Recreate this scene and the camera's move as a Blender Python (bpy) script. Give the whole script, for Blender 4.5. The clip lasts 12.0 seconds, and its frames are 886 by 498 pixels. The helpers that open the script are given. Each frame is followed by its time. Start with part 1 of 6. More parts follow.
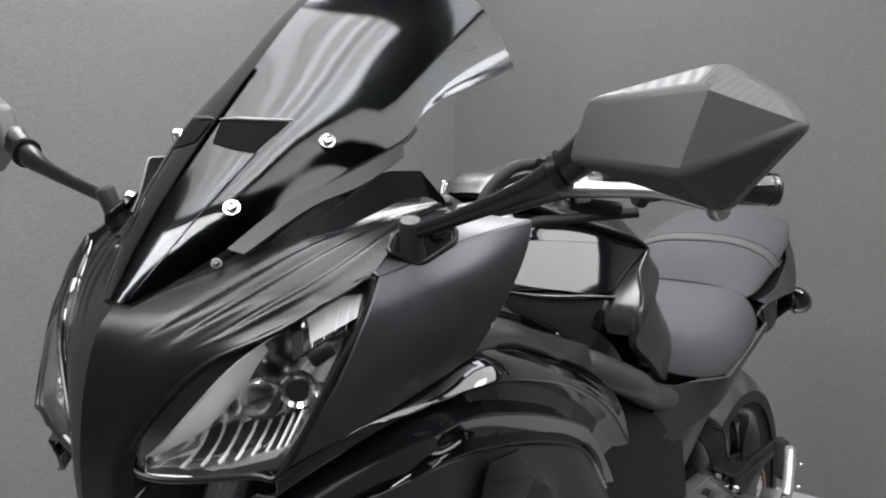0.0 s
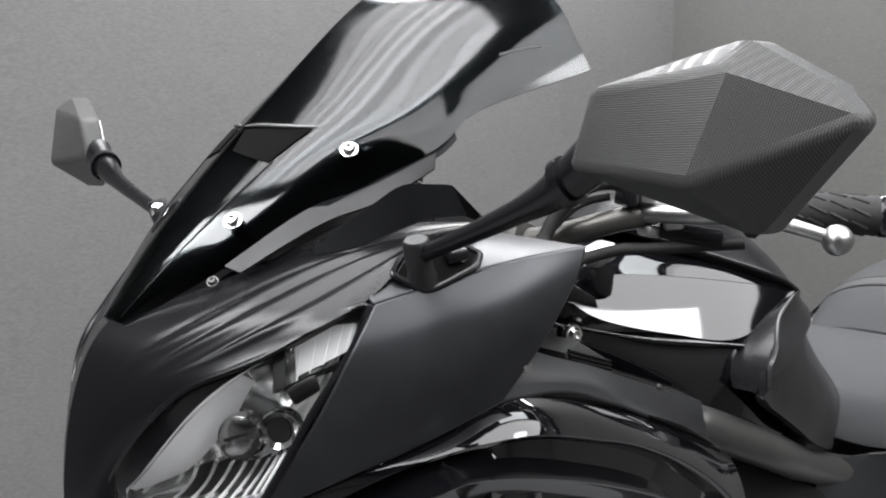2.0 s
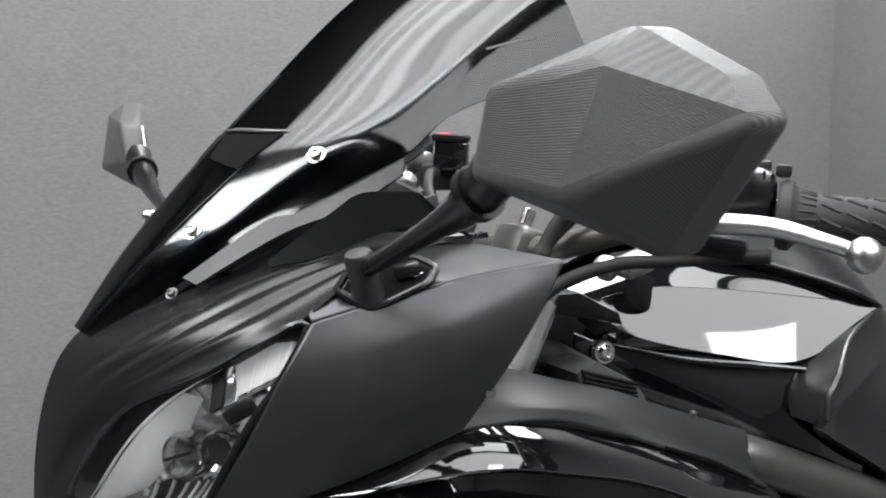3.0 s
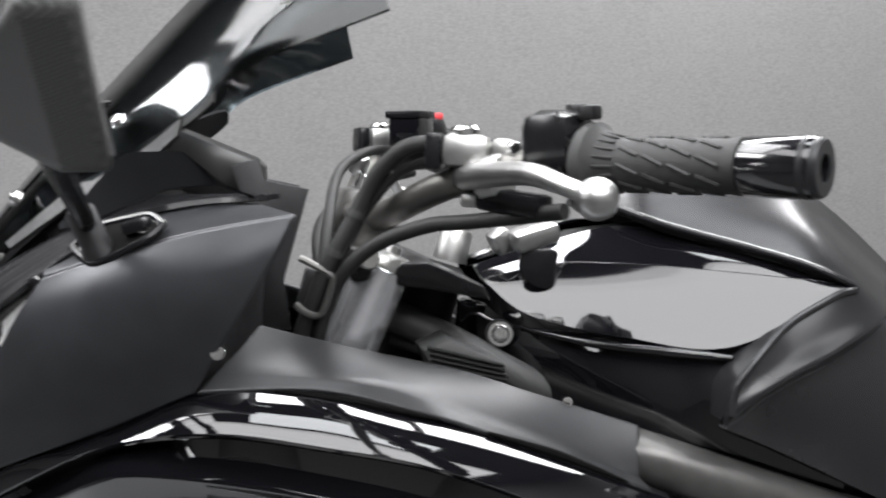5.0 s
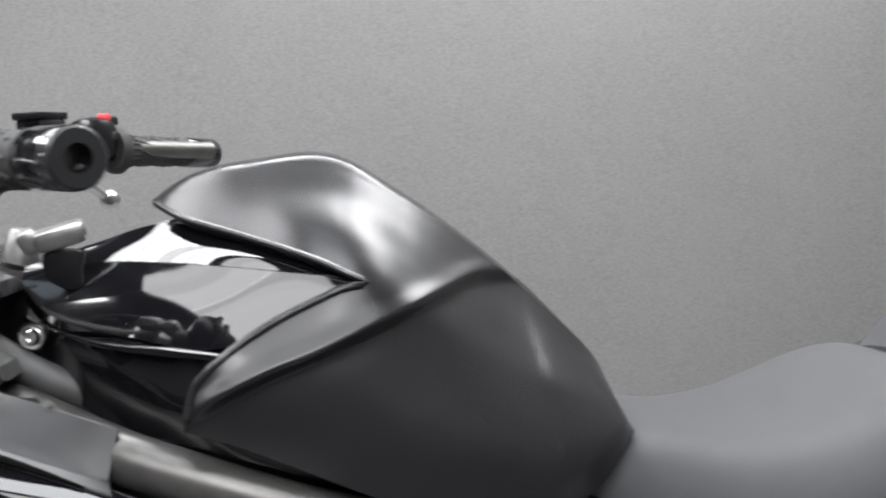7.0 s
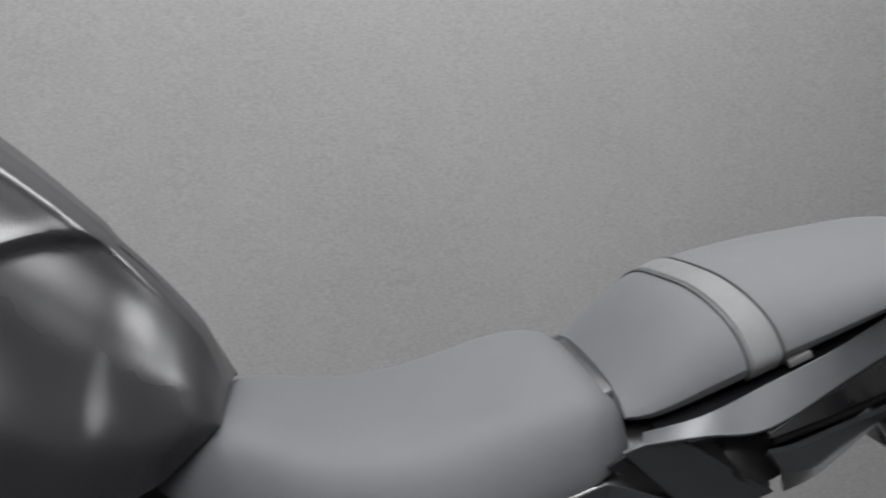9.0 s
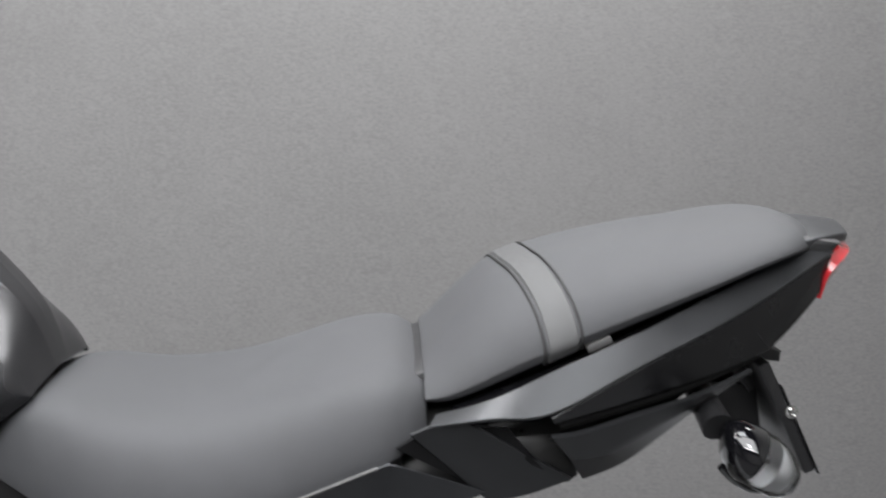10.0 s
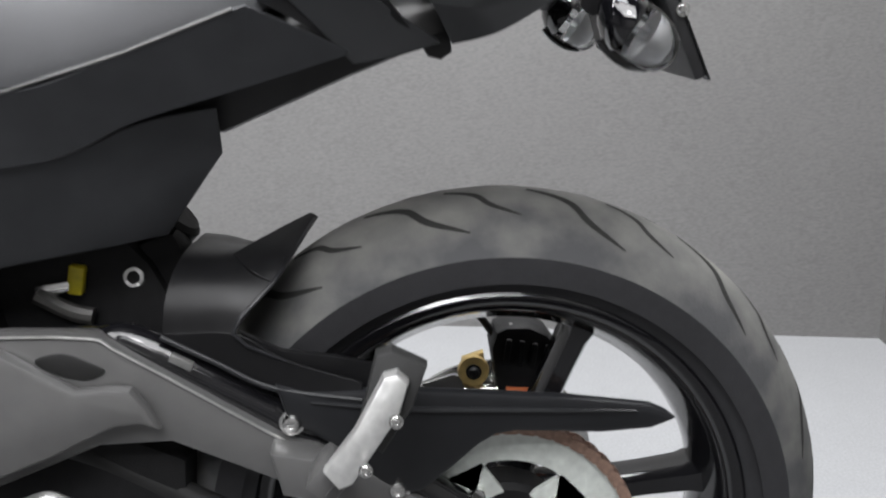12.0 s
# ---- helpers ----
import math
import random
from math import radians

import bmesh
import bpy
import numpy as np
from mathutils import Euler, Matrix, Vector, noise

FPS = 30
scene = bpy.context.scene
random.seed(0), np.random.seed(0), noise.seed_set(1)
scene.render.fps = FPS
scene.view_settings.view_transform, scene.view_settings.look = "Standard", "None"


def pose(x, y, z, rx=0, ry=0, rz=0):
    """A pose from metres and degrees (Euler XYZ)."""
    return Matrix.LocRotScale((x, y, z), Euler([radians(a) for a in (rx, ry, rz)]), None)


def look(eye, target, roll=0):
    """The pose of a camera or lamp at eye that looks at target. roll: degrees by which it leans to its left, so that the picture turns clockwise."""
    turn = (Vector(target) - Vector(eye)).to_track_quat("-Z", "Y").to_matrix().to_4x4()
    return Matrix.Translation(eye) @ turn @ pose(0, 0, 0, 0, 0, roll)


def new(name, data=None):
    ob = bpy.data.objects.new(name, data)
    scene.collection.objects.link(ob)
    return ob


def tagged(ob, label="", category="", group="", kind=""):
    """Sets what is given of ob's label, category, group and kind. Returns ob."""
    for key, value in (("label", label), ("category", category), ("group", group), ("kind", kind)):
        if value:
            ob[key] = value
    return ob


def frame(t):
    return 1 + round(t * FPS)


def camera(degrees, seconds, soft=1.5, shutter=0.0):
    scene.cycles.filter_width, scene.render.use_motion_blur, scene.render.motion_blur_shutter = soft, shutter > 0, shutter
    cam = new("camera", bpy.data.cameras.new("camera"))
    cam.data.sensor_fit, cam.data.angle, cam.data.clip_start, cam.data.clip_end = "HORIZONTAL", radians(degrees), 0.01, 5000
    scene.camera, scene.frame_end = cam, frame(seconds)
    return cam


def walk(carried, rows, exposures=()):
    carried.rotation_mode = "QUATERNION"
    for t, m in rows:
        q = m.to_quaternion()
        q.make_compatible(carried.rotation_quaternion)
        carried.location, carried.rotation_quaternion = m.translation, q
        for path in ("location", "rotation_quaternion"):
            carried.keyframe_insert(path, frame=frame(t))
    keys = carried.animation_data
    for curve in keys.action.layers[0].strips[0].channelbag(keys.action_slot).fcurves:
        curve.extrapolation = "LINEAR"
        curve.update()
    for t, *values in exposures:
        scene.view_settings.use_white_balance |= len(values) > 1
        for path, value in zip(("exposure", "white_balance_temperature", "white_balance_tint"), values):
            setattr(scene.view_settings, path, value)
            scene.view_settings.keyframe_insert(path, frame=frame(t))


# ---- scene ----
cam = camera(47.81, 12.0, 2.0, 0.5)
PATH = [
    (0, pose(-1.9821, -0.7008, 1.1752, 81.32, 0, -55.12) @ pose(0, 0, 0, 0, 0, 0.52)),
    (0.5, pose(-1.9535, -0.6952, 1.1839, 81.16, 0, -53.95) @ pose(0, 0, 0, 0, 0, 1.01)),
    (1, pose(-1.9031, -0.7071, 1.1699, 82.12, 0, -50.42) @ pose(0, 0, 0, 0, 0, 1.37)),
    (1.5, pose(-1.8352, -0.7373, 1.1591, 82.78, 0, -45.23) @ pose(0, 0, 0, 0, 0, 1.03)),
    (2, pose(-1.7638, -0.7578, 1.1495, 83.32, 0, -40.39) @ pose(0, 0, 0, 0, 0, 0.57)),
    (2.5, pose(-1.6809, -0.7734, 1.1556, 83.01, 0, -35.35) @ pose(0, 0, 0, 0, 0, 0.33)),
    (2.7, pose(-1.6471, -0.7811, 1.1570, 82.94, 0, -33.26) @ pose(0, 0, 0, 0, 0, 0.13)),
    (4.3, pose(-1.3464, -0.8986, 1.1128, 84.98, 0, -14.00) @ pose(0, 0, 0, 0, 0, -2.29)),
    (4.5, pose(-1.3078, -0.8973, 1.1027, 85.23, 0, -12.65) @ pose(0, 0, 0, 0, 0, -2.37)),
    (5, pose(-1.1959, -0.9001, 1.0918, 85.05, 0, -9.80) @ pose(0, 0, 0, 0, 0, -2.80)),
    (5.5, pose(-1.1004, -0.9029, 1.0861, 84.84, 0, -8.55) @ pose(0, 0, 0, 0, 0, -2.84)),
    (6, pose(-0.9730, -0.9045, 1.0860, 84.48, 0, -6.82) @ pose(0, 0, 0, 0, 0, -3.03)),
    (6.5, pose(-0.8605, -0.9202, 1.0691, 85.21, 0, -6.56) @ pose(0, 0, 0, 0, 0, -3.67)),
    (7, pose(-0.7496, -0.9376, 1.0574, 85.37, 0, -6.05) @ pose(0, 0, 0, 0, 0, -4.48)),
    (7.2, pose(-0.7058, -0.9408, 1.0524, 85.42, 0, -5.71) @ pose(0, 0, 0, 0, 0, -4.63)),
    (8.8, pose(-0.4327, -0.8668, 1.0502, 82.55, 0, -5.89) @ pose(0, 0, 0, 0, 0, -1.08)),
    (9, pose(-0.4041, -0.8562, 1.0690, 81.02, 0, -6.34) @ pose(0, 0, 0, 0, 0, -0.74)),
    (9.5, pose(-0.2928, -0.8669, 1.0621, 81.63, 0, -4.22) @ pose(0, 0, 0, 0, 0, -0.70)),
    (10, pose(-0.2039, -0.8713, 1.0550, 80.73, 0, -2.84) @ pose(0, 0, 0, 0, 0, -0.23)),
    (10.5, pose(-0.1361, -0.8689, 1.0650, 75.92, 0, -1.81) @ pose(0, 0, 0, 0, 0, 0.36)),
    (11, pose(-0.0978, -0.8836, 1.0258, 72.06, 0, -1.28) @ pose(0, 0, 0, 0, 0, 1.45)),
    (11.5, pose(-0.0847, -0.8942, 0.9233, 72.08, 0, -1.32) @ pose(0, 0, 0, 0, 0, 1.47)),
    (12, pose(-0.1012, -0.8985, 0.7904, 75.92, 0, -2.74) @ pose(0, 0, 0, 0, 0, 1.30)),
]
walk(cam, PATH, [(0.0, 0.18), (1.0, 0.11), (2.0, 0.18), (2.7, 0.30), (4.3, 0.50), (5.5, 0.59), (7.0, 0.56), (9.5, 0.53), (10.5, 0.56), (11.3, 0.62), (12.0, 0.74)])

# ---- world and lights ----
world = bpy.data.worlds.new("world")
scene.world = world
world.use_nodes = True
world.node_tree.nodes["Background"].inputs[0].default_value = (0.5, 0.52, 0.55, 1)
world.node_tree.nodes["Background"].inputs[1].default_value = 0.03
CEILING = 2.5


def lamp(name, eye, target, size, size_y, watts, colour=(0.978, 0.978, 0.998)):
    data = bpy.data.lights.new(name, "AREA")
    data.shape, data.size, data.size_y, data.energy, data.color = "RECTANGLE", size, size_y, watts, colour
    ob = new(name, data)
    ob.matrix_world = look(eye, target)
    return ob


# ceiling lights of the showroom: a broad diffuser field on the near side of the bike with a louvred edge and one brighter panel,
# a panel by the far corner, fine strips over the front, one row in front, and a tube row by the near wall
TOPZ = CEILING - 0.05
for y, deep, watts in ((-0.79, 0.066, 1.7), (-0.8615, 0.077, 2.6), (-1.575, 1.35, 48)):
    lamp("diffuser_light", (-0.775, y, TOPZ), (-0.775, y + 0.001, 0), 2.75, deep, watts)
for y, deep, watts in ((-0.44, 0.08, 0.60), (-0.5275, 0.095, 0.66), (-0.67, 0.19, 1.6)):
    lamp("front_diffuser", (-1.825, y, TOPZ), (-1.825, y + 0.001, 0), 0.65, deep, watts)
lamp("bright_panel", (-0.36, -1.90, TOPZ - 0.012), (-0.36, -1.899, 0), 0.50, 0.60, 10)
lamp("corner_panel", (0.50, 0.86, TOPZ), (0.50, 0.861, 0), 1.0, 0.80, 29)
lamp("strip_light", (-0.60, 0.70, TOPZ), (-0.60, 0.701, 0), 1.1, 0.5, 27)
lamp("spot_panel", (-0.40, -0.42, TOPZ), (-0.40, -0.419, 0), 1.00, 0.50, 8.5, (0.94, 0.97, 1.0))
for k in range(12):
    y = -0.255 + 0.083 * k
    lamp("short_strip", (-1.68, y, TOPZ), (-1.68, y + 0.001, 0), 1.04, 0.078, 0.92 * (3.1, 2.1, 2.5, 1.5, 2.9, 1.9, 2.7, 1.6, 2.2, 1.5, 1.7, 1.1)[k])
lamp("ceiling_light", (-2.72, 0.10, TOPZ), (-2.72, 0.101, 0), 0.7, 1.30, 48)
lamp("tube_light", (-0.9, -2.60, TOPZ), (-0.9, -2.599, 0), 2.8, 0.24, 38)


# ---- materials ----
def nodes_of(name):
    m = bpy.data.materials.new(name)
    m.use_nodes = True
    return m, m.node_tree.nodes, m.node_tree.links, m.node_tree.nodes["Principled BSDF"]


def mat(name, colour, rough, metal=0.0, spec=0.5, coat=0.0, grain=60.0, vary=0.15, bump=0.0, bump_scale=400.0, rough_vary=0.08, tint=None):
    """A surface with broad and fine mottling of its colour and gloss, and a fine relief."""
    m, n, l, b = nodes_of(name)
    tc = n.new("ShaderNodeTexCoord")
    big = n.new("ShaderNodeTexNoise")
    big.inputs["Scale"].default_value, big.inputs["Detail"].default_value = grain / 10, 4
    fine = n.new("ShaderNodeTexNoise")
    fine.inputs["Scale"].default_value, fine.inputs["Detail"].default_value = grain, 6
    for t in (big, fine):
        l.new(tc.outputs["Object"], t.inputs["Vector"])
    add = n.new("ShaderNodeMath")
    add.operation = "ADD"
    l.new(big.outputs["Fac"], add.inputs[0]), l.new(fine.outputs["Fac"], add.inputs[1])
    ramp = n.new("ShaderNodeMapRange")
    ramp.inputs["From Min"].default_value, ramp.inputs["From Max"].default_value = 0.6, 1.4
    l.new(add.outputs[0], ramp.inputs["Value"])
    mix = n.new("ShaderNodeMix")
    mix.data_type = "RGBA"
    c2 = tint or tuple(c * (1 + 2 * vary) for c in colour)
    mix.inputs["A"].default_value = (*[c * (1 - vary) for c in colour], 1)
    mix.inputs["B"].default_value = (*c2, 1)
    l.new(ramp.outputs[0], mix.inputs["Factor"])
    l.new(mix.outputs["Result"], b.inputs["Base Color"])
    rr = n.new("ShaderNodeMapRange")
    rr.inputs["To Min"].default_value, rr.inputs["To Max"].default_value = max(0.01, rough - rough_vary), min(1, rough + rough_vary)
    l.new(fine.outputs["Fac"], rr.inputs["Value"])
    l.new(rr.outputs[0], b.inputs["Roughness"])
    b.inputs["Metallic"].default_value, b.inputs["Specular IOR Level"].default_value, b.inputs["Coat Weight"].default_value = metal, spec, coat
    b.inputs["Coat Roughness"].default_value = 0.04
    if bump:
        nz = n.new("ShaderNodeTexNoise")
        nz.inputs["Scale"].default_value, nz.inputs["Detail"].default_value = bump_scale, 5
        l.new(tc.outputs["Object"], nz.inputs["Vector"])
        bp = n.new("ShaderNodeBump")
        bp.inputs["Strength"].default_value, bp.inputs["Distance"].default_value = bump, 0.001
        l.new(nz.outputs["Fac"], bp.inputs["Height"])
        l.new(bp.outputs[0], b.inputs["Normal"])
    return m


MATTE = mat("graphite_satin_paint", (0.042, 0.0435, 0.047), 0.33, 0.55, 0.5, 0.0, 30, 0.15, 0.05, 900)
NOSEP = mat("gloss_black_nose_paint", (0.006, 0.006, 0.007), 0.27, 0.0, 0.32, 0.0, 20, 0.12, 0.0, 900, 0.015)
HUGM = mat("smooth_black_moulding", (0.006, 0.006, 0.0065), 0.36, 0.0, 0.22, 0.0, 60, 0.2, 0.06, 900)
# plain white for reflector parts that look bright by mirrored light
WINGM = mat("satin_reflector_white", (0.93, 0.93, 0.93), 0.35, 0.0, 0.5, 0.0, 30, 0.03)
PEGM = mat("bare_cast_alloy", (0.66, 0.66, 0.65), 0.36, 0.72, 0.5, 0.0, 120, 0.15, 0.1, 500)
BARM = mat("grey_anodised_bar", (0.12, 0.117, 0.11), 0.42, 0.8, 0.5, 0.0, 60, 0.15)
FORKT = mat("satin_fork_alloy", (0.86, 0.87, 0.90), 0.24, 0.88, 0.5, 0.0, 30, 0.03, 0.0, 900, 0.02)
# dull black for the shade inside slots, vents and hollows
VOID = mat("slot_shade_black", (0.003, 0.003, 0.003), 0.9, 0.0, 0.1, 0.0, 90, 0.2)
COVER = mat("dark_graphite_paint", (0.012, 0.0125, 0.014), 0.34, 0.0, 0.30, 0.0, 30, 0.15, 0.05, 900)
NOSE = mat("black_satin_plastic", (0.006, 0.006, 0.007), 0.25, 0.0, 0.38, 0.0, 30, 0.15, 0.06, 900)
TANKM = mat("satin_black_paint", (0.013, 0.013, 0.0142), 0.26, 0.0, 0.46, 0.0, 20, 0.12, 0.0, 900, 0.015)
TAILM = mat("tail_satin_paint", (0.030, 0.031, 0.033), 0.36, 0.45, 0.5, 0.0, 30, 0.12, 0.05, 900)
COVERM = mat("fork_cover_satin_paint", (0.024, 0.0245, 0.026), 0.36, 0.3, 0.4, 0.0, 30, 0.15, 0.05, 900)
GLOSS = mat("gloss_black_lacquer", (0.004, 0.004, 0.005), 0.05, 0.0, 0.6, 0.75, 20, 0.1, 0.0, 900, 0.02)
PLASTIC = mat("grained_black_plastic", (0.013, 0.013, 0.014), 0.42, 0.0, 0.45, 0.0, 80, 0.2, 0.25, 1500)
DARK = mat("dark_engine_parts", (0.007, 0.007, 0.0075), 0.60, 0.1, 0.28, 0.0, 120, 0.4, 0.3, 500)
FRAME = mat("frame_satin_paint", (0.085, 0.083, 0.080), 0.33, 0.55, 0.5, 0.0, 60, 0.2, 0.1, 700)
ARM = mat("swingarm_dark_paint", (0.135, 0.134, 0.133), 0.34, 0.40, 0.5, 0.0, 50, 0.06, 0.1, 700)
VINYL = mat("black_grained_seat_vinyl", (0.046, 0.047, 0.050), 0.68, 0.0, 0.4, 0.0, 40, 0.1, 0.35, 1800)
STRAPM = mat("seat_strap_vinyl", (0.047, 0.0475, 0.048), 0.6, 0.0, 0.6, 0.0, 60, 0.15, 0.5, 1200)
RUBBER = mat("grip_rubber", (0.022, 0.022, 0.022), 0.65, 0.0, 0.4, 0.0, 90, 0.2, 0.3, 900)
SIDEWALL = mat("tyre_sidewall_rubber", (0.018, 0.018, 0.020), 0.62, 0.0, 0.4, 0.0, 90, 0.25, 0.2, 500)
ALLOY = mat("brushed_cast_alloy", (0.46, 0.46, 0.45), 0.32, 0.9, 0.5, 0.0, 90, 0.15, 0.15, 500)
POLISH = mat("polished_lever_alloy", (0.48, 0.48, 0.475), 0.34, 1.0, 0.5, 0.0, 90, 0.1, 0.05, 500)
STEEL = mat("bright_bolt_steel", (0.80, 0.80, 0.79), 0.16, 1.0, 0.5, 0.0, 200, 0.1)
REFLECT = mat("metallised_reflector", (0.94, 0.94, 0.94), 0.16, 1.0, 0.5, 0.0, 30, 0.03, 0.0, 900, 0.05)
CHROME = mat("lamp_reflector_chrome", (0.88, 0.88, 0.88), 0.06, 1.0, 0.5, 0.0, 30, 0.03, 0.0, 900, 0.02)
FORKM = mat("fork_tube_chrome", (0.55, 0.55, 0.55), 0.15, 1.0, 0.5, 0.0, 60, 0.15)
RIMM = mat("gloss_black_wheel_paint", (0.006, 0.006, 0.007), 0.13, 0.0, 0.6, 0.4, 60, 0.2)
SPROCKET = mat("zinc_plated_sprocket", (0.55, 0.58, 0.55), 0.45, 0.35, 0.5, 0.0, 90, 0.2, 0.2, 400)
CHAIN = mat("rusty_chain_steel", (0.20, 0.13, 0.10), 0.6, 0.5, 0.5, 0.0, 200, 0.5, 0.4, 900)
BRASS = mat("yellow_zinc_bracket", (0.55, 0.40, 0.16), 0.4, 0.6, 0.5, 0.0, 120, 0.2)
ORANGE = mat("orange_pad_backing", (0.45, 0.13, 0.05), 0.6, 0.1, 0.4, 0.0, 120, 0.3)
YELLOW = mat("yellow_connector_plastic", (0.50, 0.42, 0.02), 0.45, 0.0, 0.5, 0.0, 120, 0.2)
RED = mat("red_switch_plastic", (0.65, 0.05, 0.06), 0.4, 0.0, 0.5, 0.0, 60, 0.1)
REDLENS = mat("red_tail_lens", (0.42, 0.015, 0.02), 0.12, 0.0, 0.6, 0.5, 60, 0.2)
MIRRORGLASS = mat("mirror_glass", (0.9, 0.9, 0.9), 0.02, 1.0, 0.5, 0.0, 30, 0.02, 0.0, 900, 0.01)
CABLE = mat("black_cable_sheath", (0.014, 0.014, 0.014), 0.60, 0.0, 0.3, 0.0, 120, 0.2)
DIAL = mat("dark_dash_plastic", (0.01, 0.01, 0.01), 0.3, 0.0, 0.5, 0.0, 50, 0.2)
GREYTUBE = mat("grey_hose_rubber", (0.06, 0.06, 0.06), 0.5, 0.0, 0.5, 0.0, 80, 0.2)


def glassy(name, clear, gloss_rough=0.03, ior=1.5):
    """Thin sheet: lets tinted light straight through and mirrors at its surface."""
    m, n, l, b = nodes_of(name)
    n.remove(b)
    tr, gl, fr, mx = n.new("ShaderNodeBsdfTransparent"), n.new("ShaderNodeBsdfGlossy"), n.new("ShaderNodeFresnel"), n.new("ShaderNodeMixShader")
    tr.inputs["Color"].default_value = (*clear, 1)
    gl.inputs["Roughness"].default_value = gloss_rough
    fr.inputs["IOR"].default_value = ior
    l.new(fr.outputs[0], mx.inputs[0]), l.new(tr.outputs[0], mx.inputs[1]), l.new(gl.outputs[0], mx.inputs[2])
    l.new(mx.outputs[0], n["Material Output"].inputs["Surface"])
    return m


LENS = glassy("clear_lamp_lens", (0.94, 0.95, 0.95))
SCREEN = glassy("smoked_acrylic", (0.17, 0.19, 0.20), 0.075, 1.56)
SMOKE = glassy("smoked_signal_lens", (0.88, 0.89, 0.90))


def carbon_mat():
    """Printed twill weave under a satin coat."""
    m, n, l, b = nodes_of("carbon_weave_plastic")
    tc, mp = n.new("ShaderNodeTexCoord"), n.new("ShaderNodeMapping")
    l.new(tc.outputs["Object"], mp.inputs["Vector"])
    mp.inputs["Rotation"].default_value = (0.0, 0.6, 0.3)
    w1, w2 = n.new("ShaderNodeTexWave"), n.new("ShaderNodeTexWave")
    for w, d in ((w1, "Y"), (w2, "Z")):
        w.wave_type, w.bands_direction = "BANDS", d
        w.inputs["Scale"].default_value = 330
        l.new(mp.outputs[0], w.inputs["Vector"])
    mul = n.new("ShaderNodeMath")
    mul.operation = "MULTIPLY"
    l.new(w1.outputs["Fac"], mul.inputs[0]), l.new(w2.outputs["Fac"], mul.inputs[1])
    mix = n.new("ShaderNodeMix")
    mix.data_type = "RGBA"
    mix.inputs["A"].default_value, mix.inputs["B"].default_value = (0.036, 0.036, 0.036, 1), (0.125, 0.125, 0.122, 1)
    l.new(mul.outputs[0], mix.inputs["Factor"]), l.new(mix.outputs["Result"], b.inputs["Base Color"])
    bp = n.new("ShaderNodeBump")
    bp.inputs["Strength"].default_value, bp.inputs["Distance"].default_value = 0.5, 0.0004
    l.new(mul.outputs[0], bp.inputs["Height"]), l.new(bp.outputs[0], b.inputs["Normal"])
    b.inputs["Roughness"].default_value, b.inputs["Specular IOR Level"].default_value = 0.38, 0.6
    return m


CARBON = carbon_mat()


def tread_mat():
    """Worn rubber: pale dust along the crown, darker towards the shoulders, with fine scuffs."""
    m, n, l, b = nodes_of("dusty_tread_rubber")
    tc, a, f = n.new("ShaderNodeTexCoord"), n.new("ShaderNodeTexNoise"), n.new("ShaderNodeTexNoise")
    a.inputs["Scale"].default_value, a.inputs["Detail"].default_value = 22, 8
    f.inputs["Scale"].default_value, f.inputs["Detail"].default_value = 400, 3
    l.new(tc.outputs["Object"], a.inputs["Vector"]), l.new(tc.outputs["Object"], f.inputs["Vector"])
    xyz, ab, dust = n.new("ShaderNodeSeparateXYZ"), n.new("ShaderNodeMath"), n.new("ShaderNodeMapRange")
    ab.operation = "ABSOLUTE"
    l.new(tc.outputs["Object"], xyz.inputs[0]), l.new(xyz.outputs["Y"], ab.inputs[0]), l.new(ab.outputs[0], dust.inputs["Value"])
    dust.inputs["From Min"].default_value, dust.inputs["From Max"].default_value = 0.0, 0.075
    dust.inputs["To Min"].default_value, dust.inputs["To Max"].default_value = 0.26, -0.10
    ad = n.new("ShaderNodeMath")
    l.new(a.outputs["Fac"], ad.inputs[0]), l.new(dust.outputs[0], ad.inputs[1])
    r = n.new("ShaderNodeValToRGB")
    r.color_ramp.elements[0].position, r.color_ramp.elements[0].color = 0.30, (0.056, 0.057, 0.060, 1)
    r.color_ramp.elements[1].position, r.color_ramp.elements[1].color = 1.0, (0.205, 0.202, 0.186, 1)
    l.new(ad.outputs[0], r.inputs[0]), l.new(r.outputs[0], b.inputs["Base Color"])
    bp = n.new("ShaderNodeBump")
    bp.inputs["Strength"].default_value, bp.inputs["Distance"].default_value = 0.35, 0.001
    l.new(f.outputs["Fac"], bp.inputs["Height"]), l.new(bp.outputs[0], b.inputs["Normal"])
    b.inputs["Roughness"].default_value = 0.8
    return m


TREAD = tread_mat()


